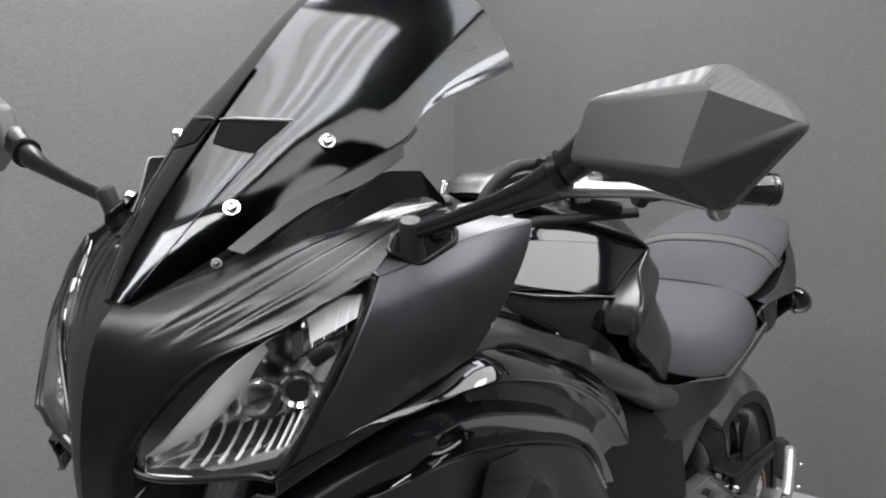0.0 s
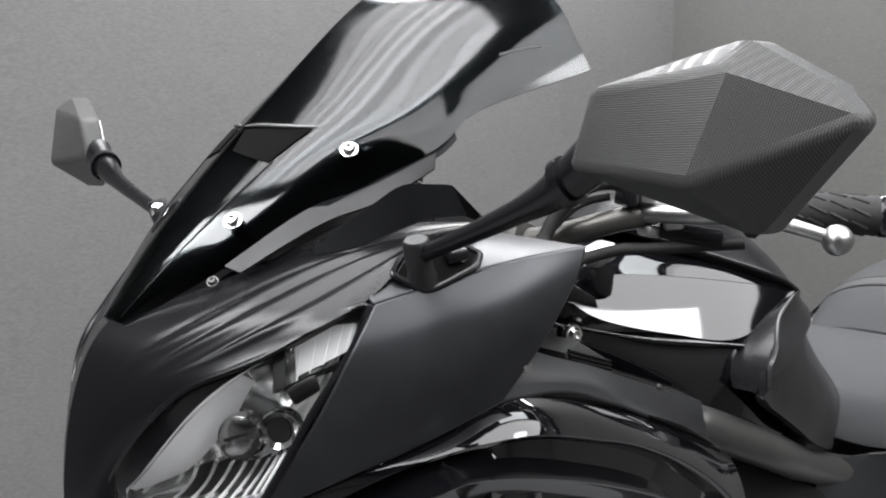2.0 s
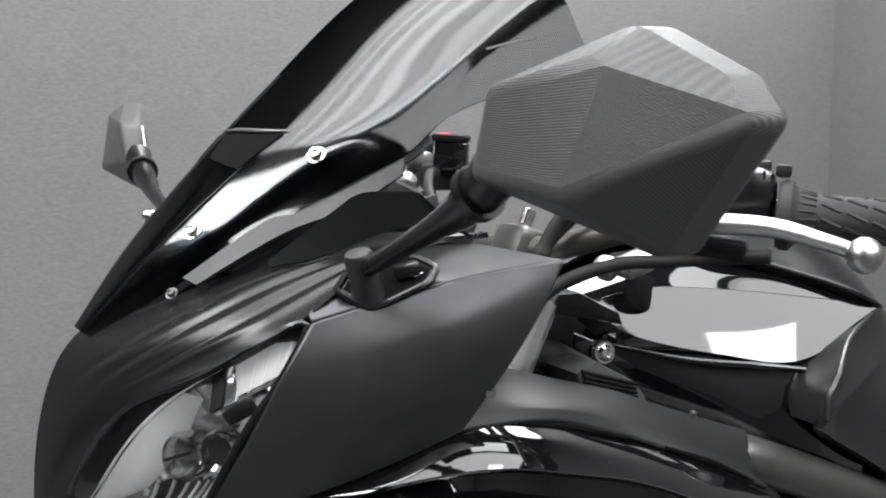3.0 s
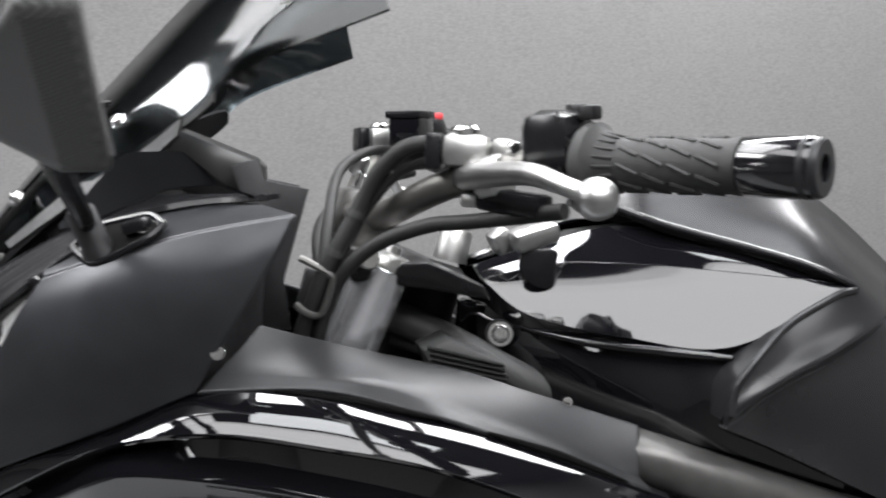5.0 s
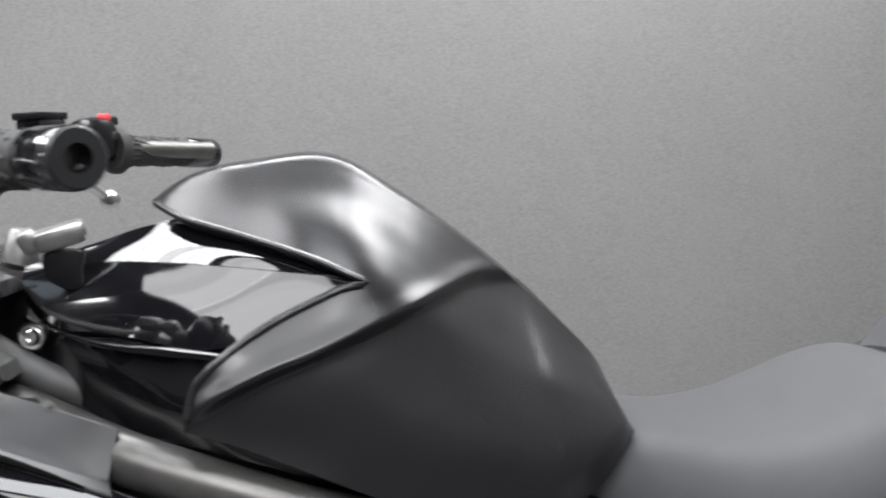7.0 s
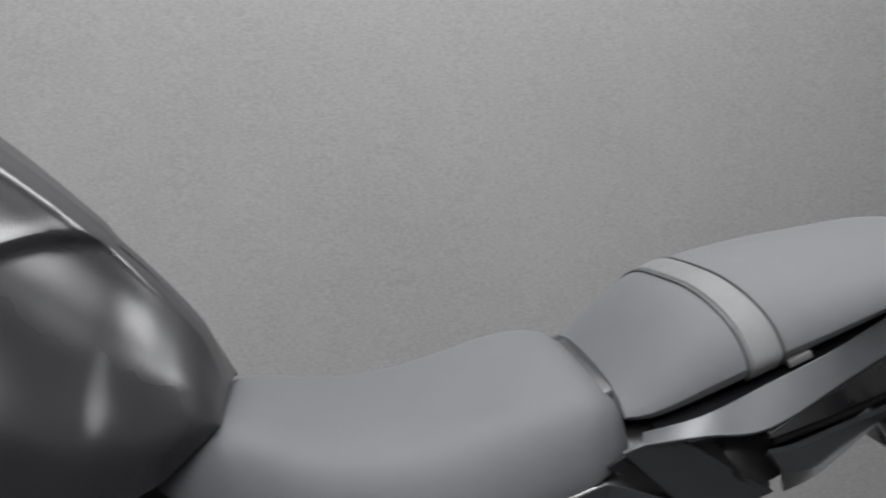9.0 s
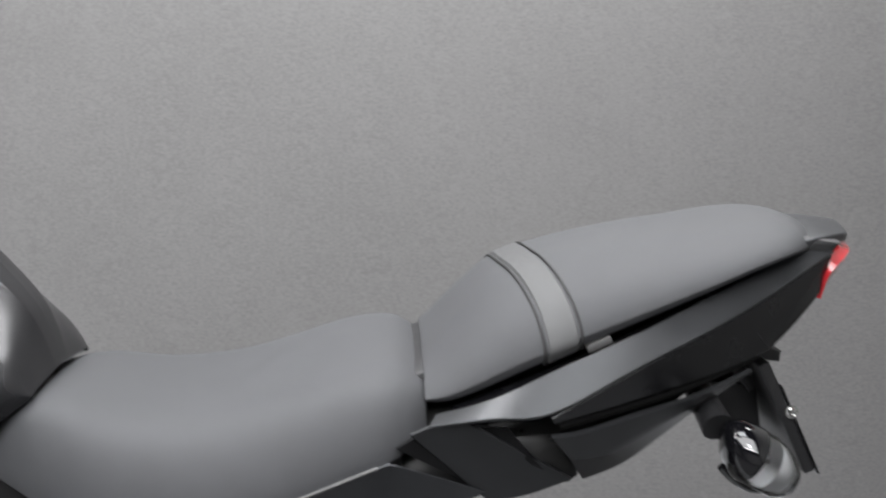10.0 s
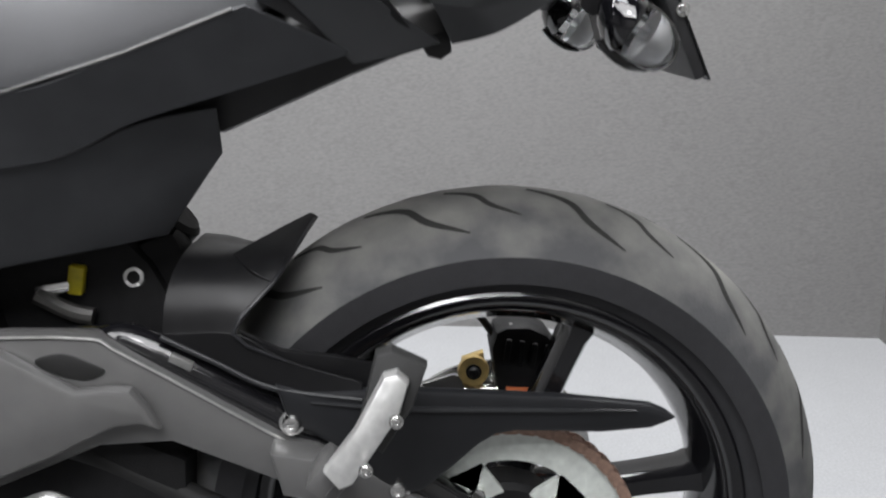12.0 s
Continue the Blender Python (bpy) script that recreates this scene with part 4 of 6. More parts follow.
# inner cowl panels beside the dash
pair("shield_flange", shell([
    [(-1.400, -0.072, 1.046), (-1.340, -0.094, 1.088), (-1.296, -0.117, 1.106), (-1.254, -0.148, 1.133)],
    [(-1.394, -0.086, 1.042), (-1.335, -0.108, 1.078), (-1.292, -0.130, 1.096), (-1.257, -0.151, 1.121)]], 0.003, (0, -1, 0.6)), PLASTIC, "gloss black flange under the screen")
pair("inner_cowl", panel([
    [(-1.350, -0.118, 1.060), (-1.335, -0.126, 1.073), (-1.300, -0.154, 1.106), (-1.294, -0.158, 1.109), (-1.288, -0.160, 1.110), (-1.258, -0.166, 1.109), (-1.252, -0.167, 1.108), (-1.226, -0.172, 1.084)],
    [(-1.349, -0.120, 1.056), (-1.325, -0.138, 1.061), (-1.280, -0.153, 1.078), (-1.270, -0.157, 1.082), (-1.262, -0.158, 1.083), (-1.240, -0.161, 1.084), (-1.232, -0.162, 1.084), (-1.205, -0.164, 1.074)]], 0.003, (0, -1, 0.5)), COVER, "satin black inner cowl panel")
pair("inner_wing", slab([(-1.222, 1.097), (-1.201, 1.102), (-1.197, 1.085), (-1.163, 1.076), (-1.174, 1.044), (-1.187, 1.005), (-1.184, 0.965), (-1.216, 0.970), (-1.208, 1.040)], -0.103, -0.098, 0.0015), PLASTIC, "black inner wing beside the dash")
pair("inner_fairing", shell([
    [(-1.204, -0.160, 1.064), (-1.196, -0.147, 1.060), (-1.192, -0.132, 1.052)],
    [(-1.218, -0.218, 1.000), (-1.207, -0.180, 1.004), (-1.203, -0.145, 1.004)],
    [(-1.255, -0.219, 0.944), (-1.224, -0.187, 0.950), (-1.207, -0.147, 0.955)]], 0.003, (0.5, -1, 0)), PLASTIC, "black inner fairing behind the side panel")
part("dash", box((-1.241, 0, 1.094), (0.09, 0.17, 0.05), pose(0, 0, 0, 0, 25, 0), 0.25), DIAL, bike, "dark instrument dash")
part("dash_bracket", box((-1.300, 0, 1.064), (0.14, 0.16, 0.04), pose(0, 0, 0, 0, -20, 0), 0.2), PLASTIC, bike)

# headlights
LENS_NET = [
    [(-1.352, -0.188, 1.027), (-1.409, -0.143, 0.988), (-1.453, -0.093, 0.956), (-1.479, -0.045, 0.896)],
    [(-1.369, -0.193, 0.993), (-1.417, -0.156, 0.953), (-1.455, -0.103, 0.916), (-1.479, -0.041, 0.878)],
    [(-1.397, -0.187, 0.953), (-1.427, -0.163, 0.918), (-1.455, -0.103, 0.883), (-1.477, -0.035, 0.864)],
    [(-1.432, -0.165, 0.880), (-1.441, -0.148, 0.876), (-1.459, -0.099, 0.864), (-1.475, -0.033, 0.858)]]
INWARD = Vector((0.80, 0.58, -0.05)).normalized()
BORDER = [(0.20, 0.0), (0.275, 0.01), (0.45, 0.07), (0.65, 0.175), (0.80, 0.27), (0.925, 0.425)]
for s in (-1, 1):
    def in_lamp(u, v, d=0.0):
        q = patch(LENS_NET, u, v) + INWARD * d
        return Vector((q.x, -s * q.y, q.z))
    lamp_unit = new("headlight")
    lamp_unit.parent = bike
    lamp_unit["label"] = "clear headlight with a fluted chrome reflector"
    out = (-1, s, 0)

    def field(u0, u1, v0, v1, deep, nu=8, nv=8):
        """A skin inside the lamp between shares of its lens; deep gives the depth at (a, b)."""
        return orient(grid_bm([[in_lamp(u0 + (u1 - u0) * i / nu, v0(i / nu) + (v1(i / nu) - v0(i / nu)) * j / nv, deep(i / nu, j / nv)) for j in range(nv + 1)] for i in range(nu + 1)]), out)

    lens_skin = field(0, 1, lambda a: 0, lambda a: 1, lambda a, b: 0, 16, 12)
    part("lamp_lens", lens_skin, LENS, lamp_unit, "clear lamp lens").visible_shadow = False
    rim = [in_lamp(u, v, 0.0) for u, v in ((0, 0), (0.33, 0), (0.66, 0), (1, 0), (1, 0.6), (0.8, 1), (0.4, 1), (0, 1), (0, 0.66), (0, 0.33))]
    part("lamp_bezel", tube(rim, 0.0028, 8, 5, closed=True), NOSE, lamp_unit, "black lamp bezel")
    part("lamp_housing", thick(field(0, 1, lambda a: 0, lambda a: 1, lambda a, b: 0.004 + 0.075 * (math.sin(3.14159 * a) * math.sin(3.14159 * b)) ** 0.5), 0.002), DIAL, lamp_unit, "dark lamp housing")
    # smoky black band along the upper edge and over the inner end
    part("lamp_mask", thick(field(0.20, 0.925, lambda a: 0.0, lambda a: max(0.004, curve1(BORDER, 0.20 + 0.725 * a)), lambda a, b: 0.003, 20, 4), 0.001), GLOSS, lamp_unit, "black mask along the lamp edge")
    part("lamp_mask_end", thick(field(0.925, 1.0, lambda a: 0.0, lambda a: 1.0, lambda a, b: 0.003, 3, 8), 0.001), GLOSS, lamp_unit)
    part("reflector_edge", tube([in_lamp(u, v, 0.005) for u, v in BORDER[1:] + [(0.93, 0.7), (0.90, 0.93), (0.72, 0.95)]], 0.0017, 6, 5), WINGM, lamp_unit, "bright reflector edge")
    # scooped reflector: shallow pale upper band painted for mirrored light, deep bowl, bright floor
    part("reflector_bowl", thick(field(0.10, 0.925, lambda a: curve1(BORDER, max(0.20, 0.10 + 0.825 * a)), lambda a: 0.93, lambda a, b: 0.016 + 0.040 * math.sin(3.14159 * min(1, a * 1.0)) ** 0.7 * math.sin(3.14159 * b) ** 0.9, 18, 14), 0.001), REFLECT, lamp_unit, "metallised reflector bowl")
    part("reflector_floor", thick(field(0.14, 0.90, lambda a: 0.86, lambda a: 0.985, lambda a, b: 0.034 - 0.027 * b, 10, 3), 0.001), WINGM, lamp_unit, "bright reflector floor")
    # white sheet added where the reflector mirrors the ceiling lights
    part("reflector_glare", thick(field(0.42, 0.92, lambda a: curve1(BORDER, 0.42 + 0.5 * a) + 0.012, lambda a: curve1(BORDER, 0.42 + 0.5 * a) + 0.13 + 0.19 * a, lambda a, b: 0.008 + 0.034 * b, 12, 5), 0.001), WINGM, lamp_unit, "white sheet for the ceiling light mirrored in the upper reflector")
    wall_line = BORDER[1:] + [(0.93, 0.7), (0.90, 0.93), (0.72, 0.95)]
    part("bezel_wall", thick(grid_bm([spline([in_lamp(u, v, d) for u, v in wall_line], 5) for d in (0.004, 0.014, 0.026)]), 0.001), GLOSS, lamp_unit, "black inner wall of the lamp opening")
    def bowl_depth(u, v):
        a, top = (u - 0.10) / 0.825, curve1(BORDER, max(0.20, u))
        b = min(max((v - top) / (0.93 - top), 0), 1)
        return 0.016 + 0.040 * math.sin(3.14159 * min(max(a, 0), 1)) ** 0.7 * math.sin(3.14159 * b) ** 0.9
    # dark flutes in the bowl with thin bright edges
    for k in range(8):
        ub, vb = 0.78 - 0.082 * k, 0.85 + 0.004 * k
        ut, vt = ub - 0.075 + 0.014 * k, (0.50, 0.53, 0.58, 0.62, 0.65, 0.68, 0.70, 0.72)[k]
        def on_bowl(f, e, lift):
            u, v = ub + (ut - ub) * f + e, vb + (vt - vb) * f
            return in_lamp(u, v, bowl_depth(u, v) - lift)
        rows = [[on_bowl(f, e, 0.0025) for e in (0.0, -0.026, -0.052)] for f in (0, 0.2, 0.4, 0.6, 0.8, 1)]
        part("reflector_slot", thick(grid_bm(rows), 0.0008), DIAL, lamp_unit)
        part("reflector_flute", tube([on_bowl(f, 0.010, 0.0035) for f in (0, 0.35, 0.7, 1)], 0.0013, 6, 4), WINGM, lamp_unit)
    way = -Vector((INWARD.x, -s * INWARD.y, INWARD.z))
    part("bulb_shield", turned([(0, 0.007), (0.011, 0.006), (0.0165, 0.003), (0.018, -0.002), (0.016, -0.020), (0, -0.020)], in_lamp(0.46, 0.42, 0.018), way, 26), FORKM, lamp_unit, "chrome bulb shield")
    part("bulb_slot", slab([(-0.010, -0.0012), (0.010, -0.0012), (0.010, 0.0012), (-0.010, 0.0012)], -0.0005, 0.0005, 0), DIAL, lamp_unit).matrix_basis = Matrix.Translation(in_lamp(0.45, 0.40, 0.0065)) @ way.to_track_quat("Y", "Z").to_matrix().to_4x4() @ pose(0, 0, 0, 0, -20 * s, 0)
    part("bulb_collar", turned([(0.009, 0.0), (0.0135, 0.003), (0.0155, 0), (0.0155, -0.010), (0.009, -0.010), (0.009, 0.0)], in_lamp(0.31, 0.52, 0.024), way, 26), FORKM, lamp_unit)
    part("bulb_hole", turned([(0, 0.001), (0.009, 0.001), (0.009, -0.006), (0, -0.006)], in_lamp(0.31, 0.52, 0.024), way, 22), DIAL, lamp_unit)
    # position light in the outer corner: ribbed bright window in a chrome frame
    part("position_light", thick(field(0.02, 0.25, lambda a: 0.02, lambda a: 0.29 - 0.05 * a, lambda a, b: 0.005 + 0.004 * a + 0.007 * b, 4, 4), 0.001), WINGM, lamp_unit, "bright position light")
    for q in range(5):
        f = 0.05 + 0.045 * q
        part("reflector_step", tube([in_lamp(f, 0.03, 0.004 + 0.03 * f), in_lamp(f + 0.012, 0.27, 0.006 + 0.03 * f)], 0.0006, 6, 3), WINGM, lamp_unit)
    part("position_light_frame", tube([in_lamp(0.26, 0.02, 0.010), in_lamp(0.30, 0.25, 0.012), in_lamp(0.17, 0.31, 0.008), in_lamp(0.04, 0.36, 0.004)], 0.0022, 6, 4), CHROME, lamp_unit)
    part("lamp_divider", thick(field(0.27, 0.31, lambda a: 0.0, lambda a: 0.26, lambda a, b: 0.006, 2, 4), 0.003), DIAL, lamp_unit)
    part("bulb_socket", box(in_lamp(0.20, 0.36, 0.008), (0.022, 0.010, 0.012), pose(0, 0, 0, 0, -30, 30 * s), 0.25), DIAL, lamp_unit)

# smoked windscreen: lower shield with its vent and the tall tinted sheet
SCR = [
    [(-1.466, 0, 1.004), (-1.424, 0, 1.063), (-1.365, 0, 1.129), (-1.300, 0, 1.194), (-1.226, 0, 1.263), (-1.133, 0, 1.326)],
    [(-1.464, -0.010, 1.002), (-1.414, -0.032, 1.063), (-1.350, -0.049, 1.125), (-1.288, -0.063, 1.179), (-1.206, -0.073, 1.248), (-1.123, -0.078, 1.306)],
    [(-1.461, -0.016, 1.000), (-1.396, -0.057, 1.064), (-1.326, -0.086, 1.122), (-1.265, -0.110, 1.166), (-1.184, -0.129, 1.220), (-1.111, -0.137, 1.266)],
    [(-1.459, -0.018, 0.999), (-1.386, -0.069, 1.060), (-1.311, -0.103, 1.113), (-1.257, -0.131, 1.151), (-1.195, -0.146, 1.188), (-1.106, -0.162, 1.228)],
    [(-1.457, -0.020, 0.998), (-1.377, -0.079, 1.058), (-1.300, -0.116, 1.107), (-1.250, -0.146, 1.137), (-1.207, -0.150, 1.168), (-1.101, -0.173, 1.204)]]
screen_half = net(SCR, 8, 6)
screen = orient(both_sides(screen_half, 0.80, 1.12, 1.22), (-1, 0, 1))
bmesh.ops.solidify(screen, geom=screen.faces[:], thickness=0.0035)
ws = part("windscreen", screen, SCREEN, bike, "tall smoked acrylic windscreen, double bubble")
ws.visible_shadow = False
# opaque lower shield under the sheet, reaching further up beside the bubble
def shield_half():
    rows = []
    for j in range(21):
        v = j / 20
        top = 0.44 + 0.24 * smooth_step(0.45, 0.85, v)
        rows.append([patch(SCR, 0.01 + (top - 0.01) * i / 20, v) + Vector((0.0045, 0.0015 * v, -0.0050)) for i in range(21)])
    for p in rows[0]:
        p.y = 0
    return grid_bm(rows)


sh = orient(both_sides(shield_half(), 0.80, 1.12, 1.22), (-1, 0, 1))
bmesh.ops.solidify(sh, geom=sh.faces[:], thickness=0.003)
part("screen_shield", sh, HUGM, bike, "gloss black lower screen shield")
# vent under the bubble: black sheets for its shaded mouth, middle strut and a thin pale lip, lying on the sheet
def on_screen(u, v, s, lift):
    q = patch(SCR, u, v)
    return Vector((q.x - 0.62 * lift, q.y * (1 if s < 0 else -1 + 0.2 * smooth_step(1.12, 1.22, q.z)), q.z + 0.78 * lift))


for s in (-1, 1):
    vq = [[on_screen(u, v, s, 0.0012) for u, v in r] for r in (((0.465, 0.045), (0.475, 0.12), (0.485, 0.20), (0.500, 0.30)), ((0.44, 0.06), (0.44, 0.13), (0.44, 0.20), (0.445, 0.29)), ((0.41, 0.08), (0.405, 0.14), (0.400, 0.20), (0.395, 0.28)))]
    part("screen_vent", thick(orient(net(vq, 4, 3), (-1, 0, 1)), 0.001), VOID, bike, "black sheet for the shade in the screen's air vent")
    part("vent_lip", tube([on_screen(u, v, s, 0.0015) for u, v in ((0.472, 0.03), (0.482, 0.10), (0.494, 0.20), (0.508, 0.31))], [0.0006, 0.0016, 0.0016, 0.0006], 8), ARM, bike, "thin pale lip over the vent")
    part("shield_ridge", tube([on_screen(u, v, s, 0.0006) for u, v in ((0.02, 0.40), (0.10, 0.34), (0.25, 0.30), (0.40, 0.29))], [0.0005, 0.0009, 0.0009, 0.0005], 8), NOSE, bike)
part("screen_mark", thick(orient(grid_bm([[on_screen(0.82 + 0.09 * i / 4, 0.575 + 0.09 * i / 4 + 0.014 * j, -1, 0.0008) for j in range(2)] for i in range(5)]), (-1, 0, 1)), 0.0004), STRAPM, ws, "small pale printed mark")
for s in (-1, 1):
    bolt((-1.304, 0.101 * s, 1.135), (-0.55, 0.55 * s, 0.62), 0.0054, "screen_bolt", ws)
    bolt((-1.390, 0.068 * s, 1.080), (-0.6, 0.5 * s, 0.62), 0.0054, "screen_bolt", ws)
    bolt((-1.407, 0.066 * s, 1.034), (-0.6, 0.5 * s, 0.62), 0.0035, "cowl_bolt", bike, FRAME)

# mirrors
for s in (-1, 1):
    def mp_(x, y, z):
        return Vector((x, y, z)) if s < 0 else Vector((x - 0.030, -y - 0.045 + 0.135 * min(max(-y - 0.2, 0), 0.17), z + 0.008 - 0.13 * min(max(-y - 0.2, 0), 0.17)))
    mirror = new("mirror")
    mirror.parent = bike
    mirror["label"] = "carbon-look wing mirror on a black stalk"
    it, ib, tp, tip, bt, keel, rid = mp_(-1.300, -0.366, 1.174), mp_(-1.300, -0.350, 1.129), mp_(-1.276, -0.455, 1.200), mp_(-1.260, -0.511, 1.157), mp_(-1.258, -0.456, 1.094), mp_(-1.330, -0.442, 1.122), mp_(-1.306, -0.452, 1.186)
    t2 = mp_(-1.260, -0.494, 1.176)
    loop = (it, tp, t2, tip, bt, ib)
    mid = sum(loop, Vector()) / 6
    loop = tuple(mid + (v - mid) * 1.02 for v in loop)
    bm = bmesh.new()
    front = [bm.verts.new(mid + (v - mid) * 0.985 - Vector((0.022, 0, 0))) for v in loop]
    kv, rv = bm.verts.new(keel), bm.verts.new(rid - Vector((0.012, 0, 0)))
    back = [bm.verts.new(v) for v in loop]
    for f in ((front[0], front[1], rv), (front[0], rv, kv), (front[0], kv, front[5]), (front[1], front[2], rv), (rv, front[2], front[3]), (rv, front[3], kv), (kv, front[3], front[4]), (front[5], kv, front[4])):
        bm.faces.new(f)
    for i in range(6):
        j = (i + 1) % 6
        bm.faces.new((front[i], back[i], back[j], front[j]))
    bm.faces.new(back)
    bmesh.ops.recalc_face_normals(bm, faces=bm.faces)
    part("mirror_shell", bm, CARBON, mirror, "carbon-weave printed mirror shell", bevel=0.006, sharp=20)
    gl = bmesh.new()
    gl.faces.new([gl.verts.new(mid + (v - mid) * 0.86 + Vector((0.0012, 0, 0))) for v in loop])
    part("mirror_glass", thick(gl, 0.001), MIRRORGLASS, mirror, "mirror glass")
    part("stalk", tube([mp_(-1.315, -0.203, 1.061), mp_(-1.313, -0.251, 1.079), mp_(-1.311, -0.300, 1.099), mp_(-1.308, -0.330, 1.114), mp_(-1.306, -0.362, 1.137)], [0.0065, 0.0068, 0.0085, 0.0125, 0.016], 16), NOSE, mirror, "black mirror stalk")
    part("stalk_collar", tube([mp_(-1.308, -0.335, 1.118), mp_(-1.307, -0.341, 1.121)], 0.0165, 20, 2), NOSE, mirror)
    part("stalk_pivot", turned([(0, 0.021), (0.0085, 0.0205), (0.0100, 0.018), (0.0100, -0.004), (0.0112, -0.008), (0.0125, -0.02), (0, -0.02)], mp_(-1.313, -0.202, 1.054), (-0.30, 0.15 * s, 0.9), 24), PLASTIC, mirror, "black swivel knob")
    foot = [mp_(-1.334, -0.187, 1.043), mp_(-1.315, -0.179, 1.059), mp_(-1.270, -0.197, 1.067), mp_(-1.258, -0.215, 1.059), mp_(-1.270, -0.223, 1.049), mp_(-1.315, -0.211, 1.029)]
    hub_at = sum(foot, Vector()) / 6 + Vector((-0.004, 0.002 * s * -1, 0))
    foot = [hub_at + (v - hub_at) * 0.86 for v in foot]
    fb = bmesh.new()
    up = Vector((-0.10, 0.30 * s, 0.9)).normalized() * 0.0022
    lo_, hi_ = [fb.verts.new(v - up) for v in foot], [fb.verts.new(v + up) for v in foot]
    fb.faces.new(lo_), fb.faces.new(hi_)
    for i in range(6):
        fb.faces.new((lo_[i], lo_[(i + 1) % 6], hi_[(i + 1) % 6], hi_[i]))
    part("mirror_foot", fb, NOSE, mirror, "black mirror foot pad", bevel=0.001)
    part("foot_rim", tube([v + up for a_, v, c_ in zip(foot[-1:] + foot[:-1], foot, foot[1:] + foot[:1]) for v in (v.lerp(a_, 0.22), v.lerp(a_, 0.06).lerp(c_, 0.06), v.lerp(c_, 0.22))], 0.0026, 8, 2, closed=True), NOSE, mirror, "raised rim of the foot")
    core_ = sum(foot, Vector()) / 6
    fr = bmesh.new()
    fr.faces.new([fr.verts.new(core_ + (v - core_) * 0.86 + up * 1.25) for v in foot])
    # black sheet puts the hollow's shade into colour
    part("foot_recess", thick(orient(fr, (0, 0, 1)), 0.001), VOID, mirror, "black sheet for the shade in the hollow of the foot")
    part("foot_boss", box(core_ + up * 3.0 + Vector((0.013, 0, 0.002)), (0.018, 0.020, 0.010), pose(0, 0, 0, 0, -14, 22 * s), 0.3), NOSE, mirror)
    bolt(foot[3].lerp(foot[0], 0.22) + up * 1.4, (-0.10, 0.30 * s, 0.9), 0.004, "foot_screw", mirror)

# covers beside the fork and the sculpted gloss lower fairing
pair("fairing_top_cover", shell([
    [(-1.207, -0.172, 0.982), (-1.131, -0.158, 0.955), (-1.060, -0.150, 0.933), (-1.000, -0.156, 0.910), (-0.923, -0.176, 0.882)],
    [(-1.239, -0.213, 0.957), (-1.170, -0.207, 0.947), (-1.114, -0.201, 0.932), (-1.053, -0.197, 0.903), (-0.930, -0.193, 0.846)],
    [(-1.251, -0.225, 0.947), (-1.172, -0.216, 0.940), (-1.110, -0.211, 0.920), (-1.053, -0.209, 0.898), (-0.925, -0.206, 0.839)]], 0.004, (0, -1, 0.5), 6, 5, True), COVERM, "satin graphite cover beside the fork", bevel=0.002)
for s in (-1, 1):
    for a, b in (((-1.200, 0.2165, 0.9425), (-1.084, 0.2095, 0.909)), ((-1.050, 0.2085, 0.896), (-0.945, 0.206, 0.848))):
        mid = (Vector(a) + Vector(b)) / 2 + Vector((0, 0.001 * s, 0.002))
        # black bar drawn in place of the slot's shade
        part("cover_slot_shade", tube([(a[0], a[1] * s, a[2]), (mid.x, mid.y * s, mid.z), (b[0], b[1] * s, b[2])], [0.0015, 0.0034, 0.0010], 8), VOID, bike, "black bar for the slot shade along the cover edge")
bolt((-0.976, -0.163, 0.902), (0, -1, 0.6), 0.0026, "cover_screw", bike, FRAME)
bolt((-0.976, 0.163, 0.902), (0, 1, 0.6), 0.0026, "cover_screw", bike, FRAME)
# gloss lower fairing: a rounded arch from the cover's edge, an undercut, a second arch and its floor, as (x, y, z) lines
ARCH_TOP = [(-1.432, -0.155, 0.874), (-1.370, -0.187, 0.901), (-1.310, -0.207, 0.921), (-1.252, -0.222, 0.944), (-1.180, -0.213, 0.938), (-1.110, -0.207, 0.916), (-1.040, -0.205, 0.890), (-0.975, -0.204, 0.861), (-0.911, -0.202, 0.830)]
ARCH_EDGE = [(-1.432, -0.158, 0.858), (-1.393, -0.174, 0.877), (-1.368, -0.188, 0.890), (-1.335, -0.208, 0.907), (-1.292, -0.233, 0.921), (-1.234, -0.250, 0.924), (-1.165, -0.248, 0.907), (-1.105, -0.244, 0.889), (-1.033, -0.240, 0.857), (-0.965, -0.235, 0.815), (-0.911, -0.228, 0.768)]
ARCH_LOW = [(-1.432, -0.152, 0.838), (-1.383, -0.184, 0.862), (-1.345, -0.212, 0.880), (-1.323, -0.235, 0.893), (-1.294, -0.248, 0.901), (-1.207, -0.254, 0.884), (-1.118, -0.250, 0.854), (-1.057, -0.245, 0.827), (-1.018, -0.238, 0.800), (-0.960, -0.224, 0.755), (-0.911, -0.210, 0.715)]
ARCH_FLOOR = [(-1.432, -0.140, 0.812), (-1.345, -0.200, 0.838), (-1.317, -0.223, 0.858), (-1.278, -0.238, 0.866), (-1.239, -0.243, 0.862), (-1.155, -0.243, 0.843), (-1.032, -0.230, 0.795), (-0.911, -0.202, 0.705)]


def along(line, x):
    return Vector((x, curve1([(p[0], p[1]) for p in line], x), curve1([(p[0], p[2]) for p in line], x)))


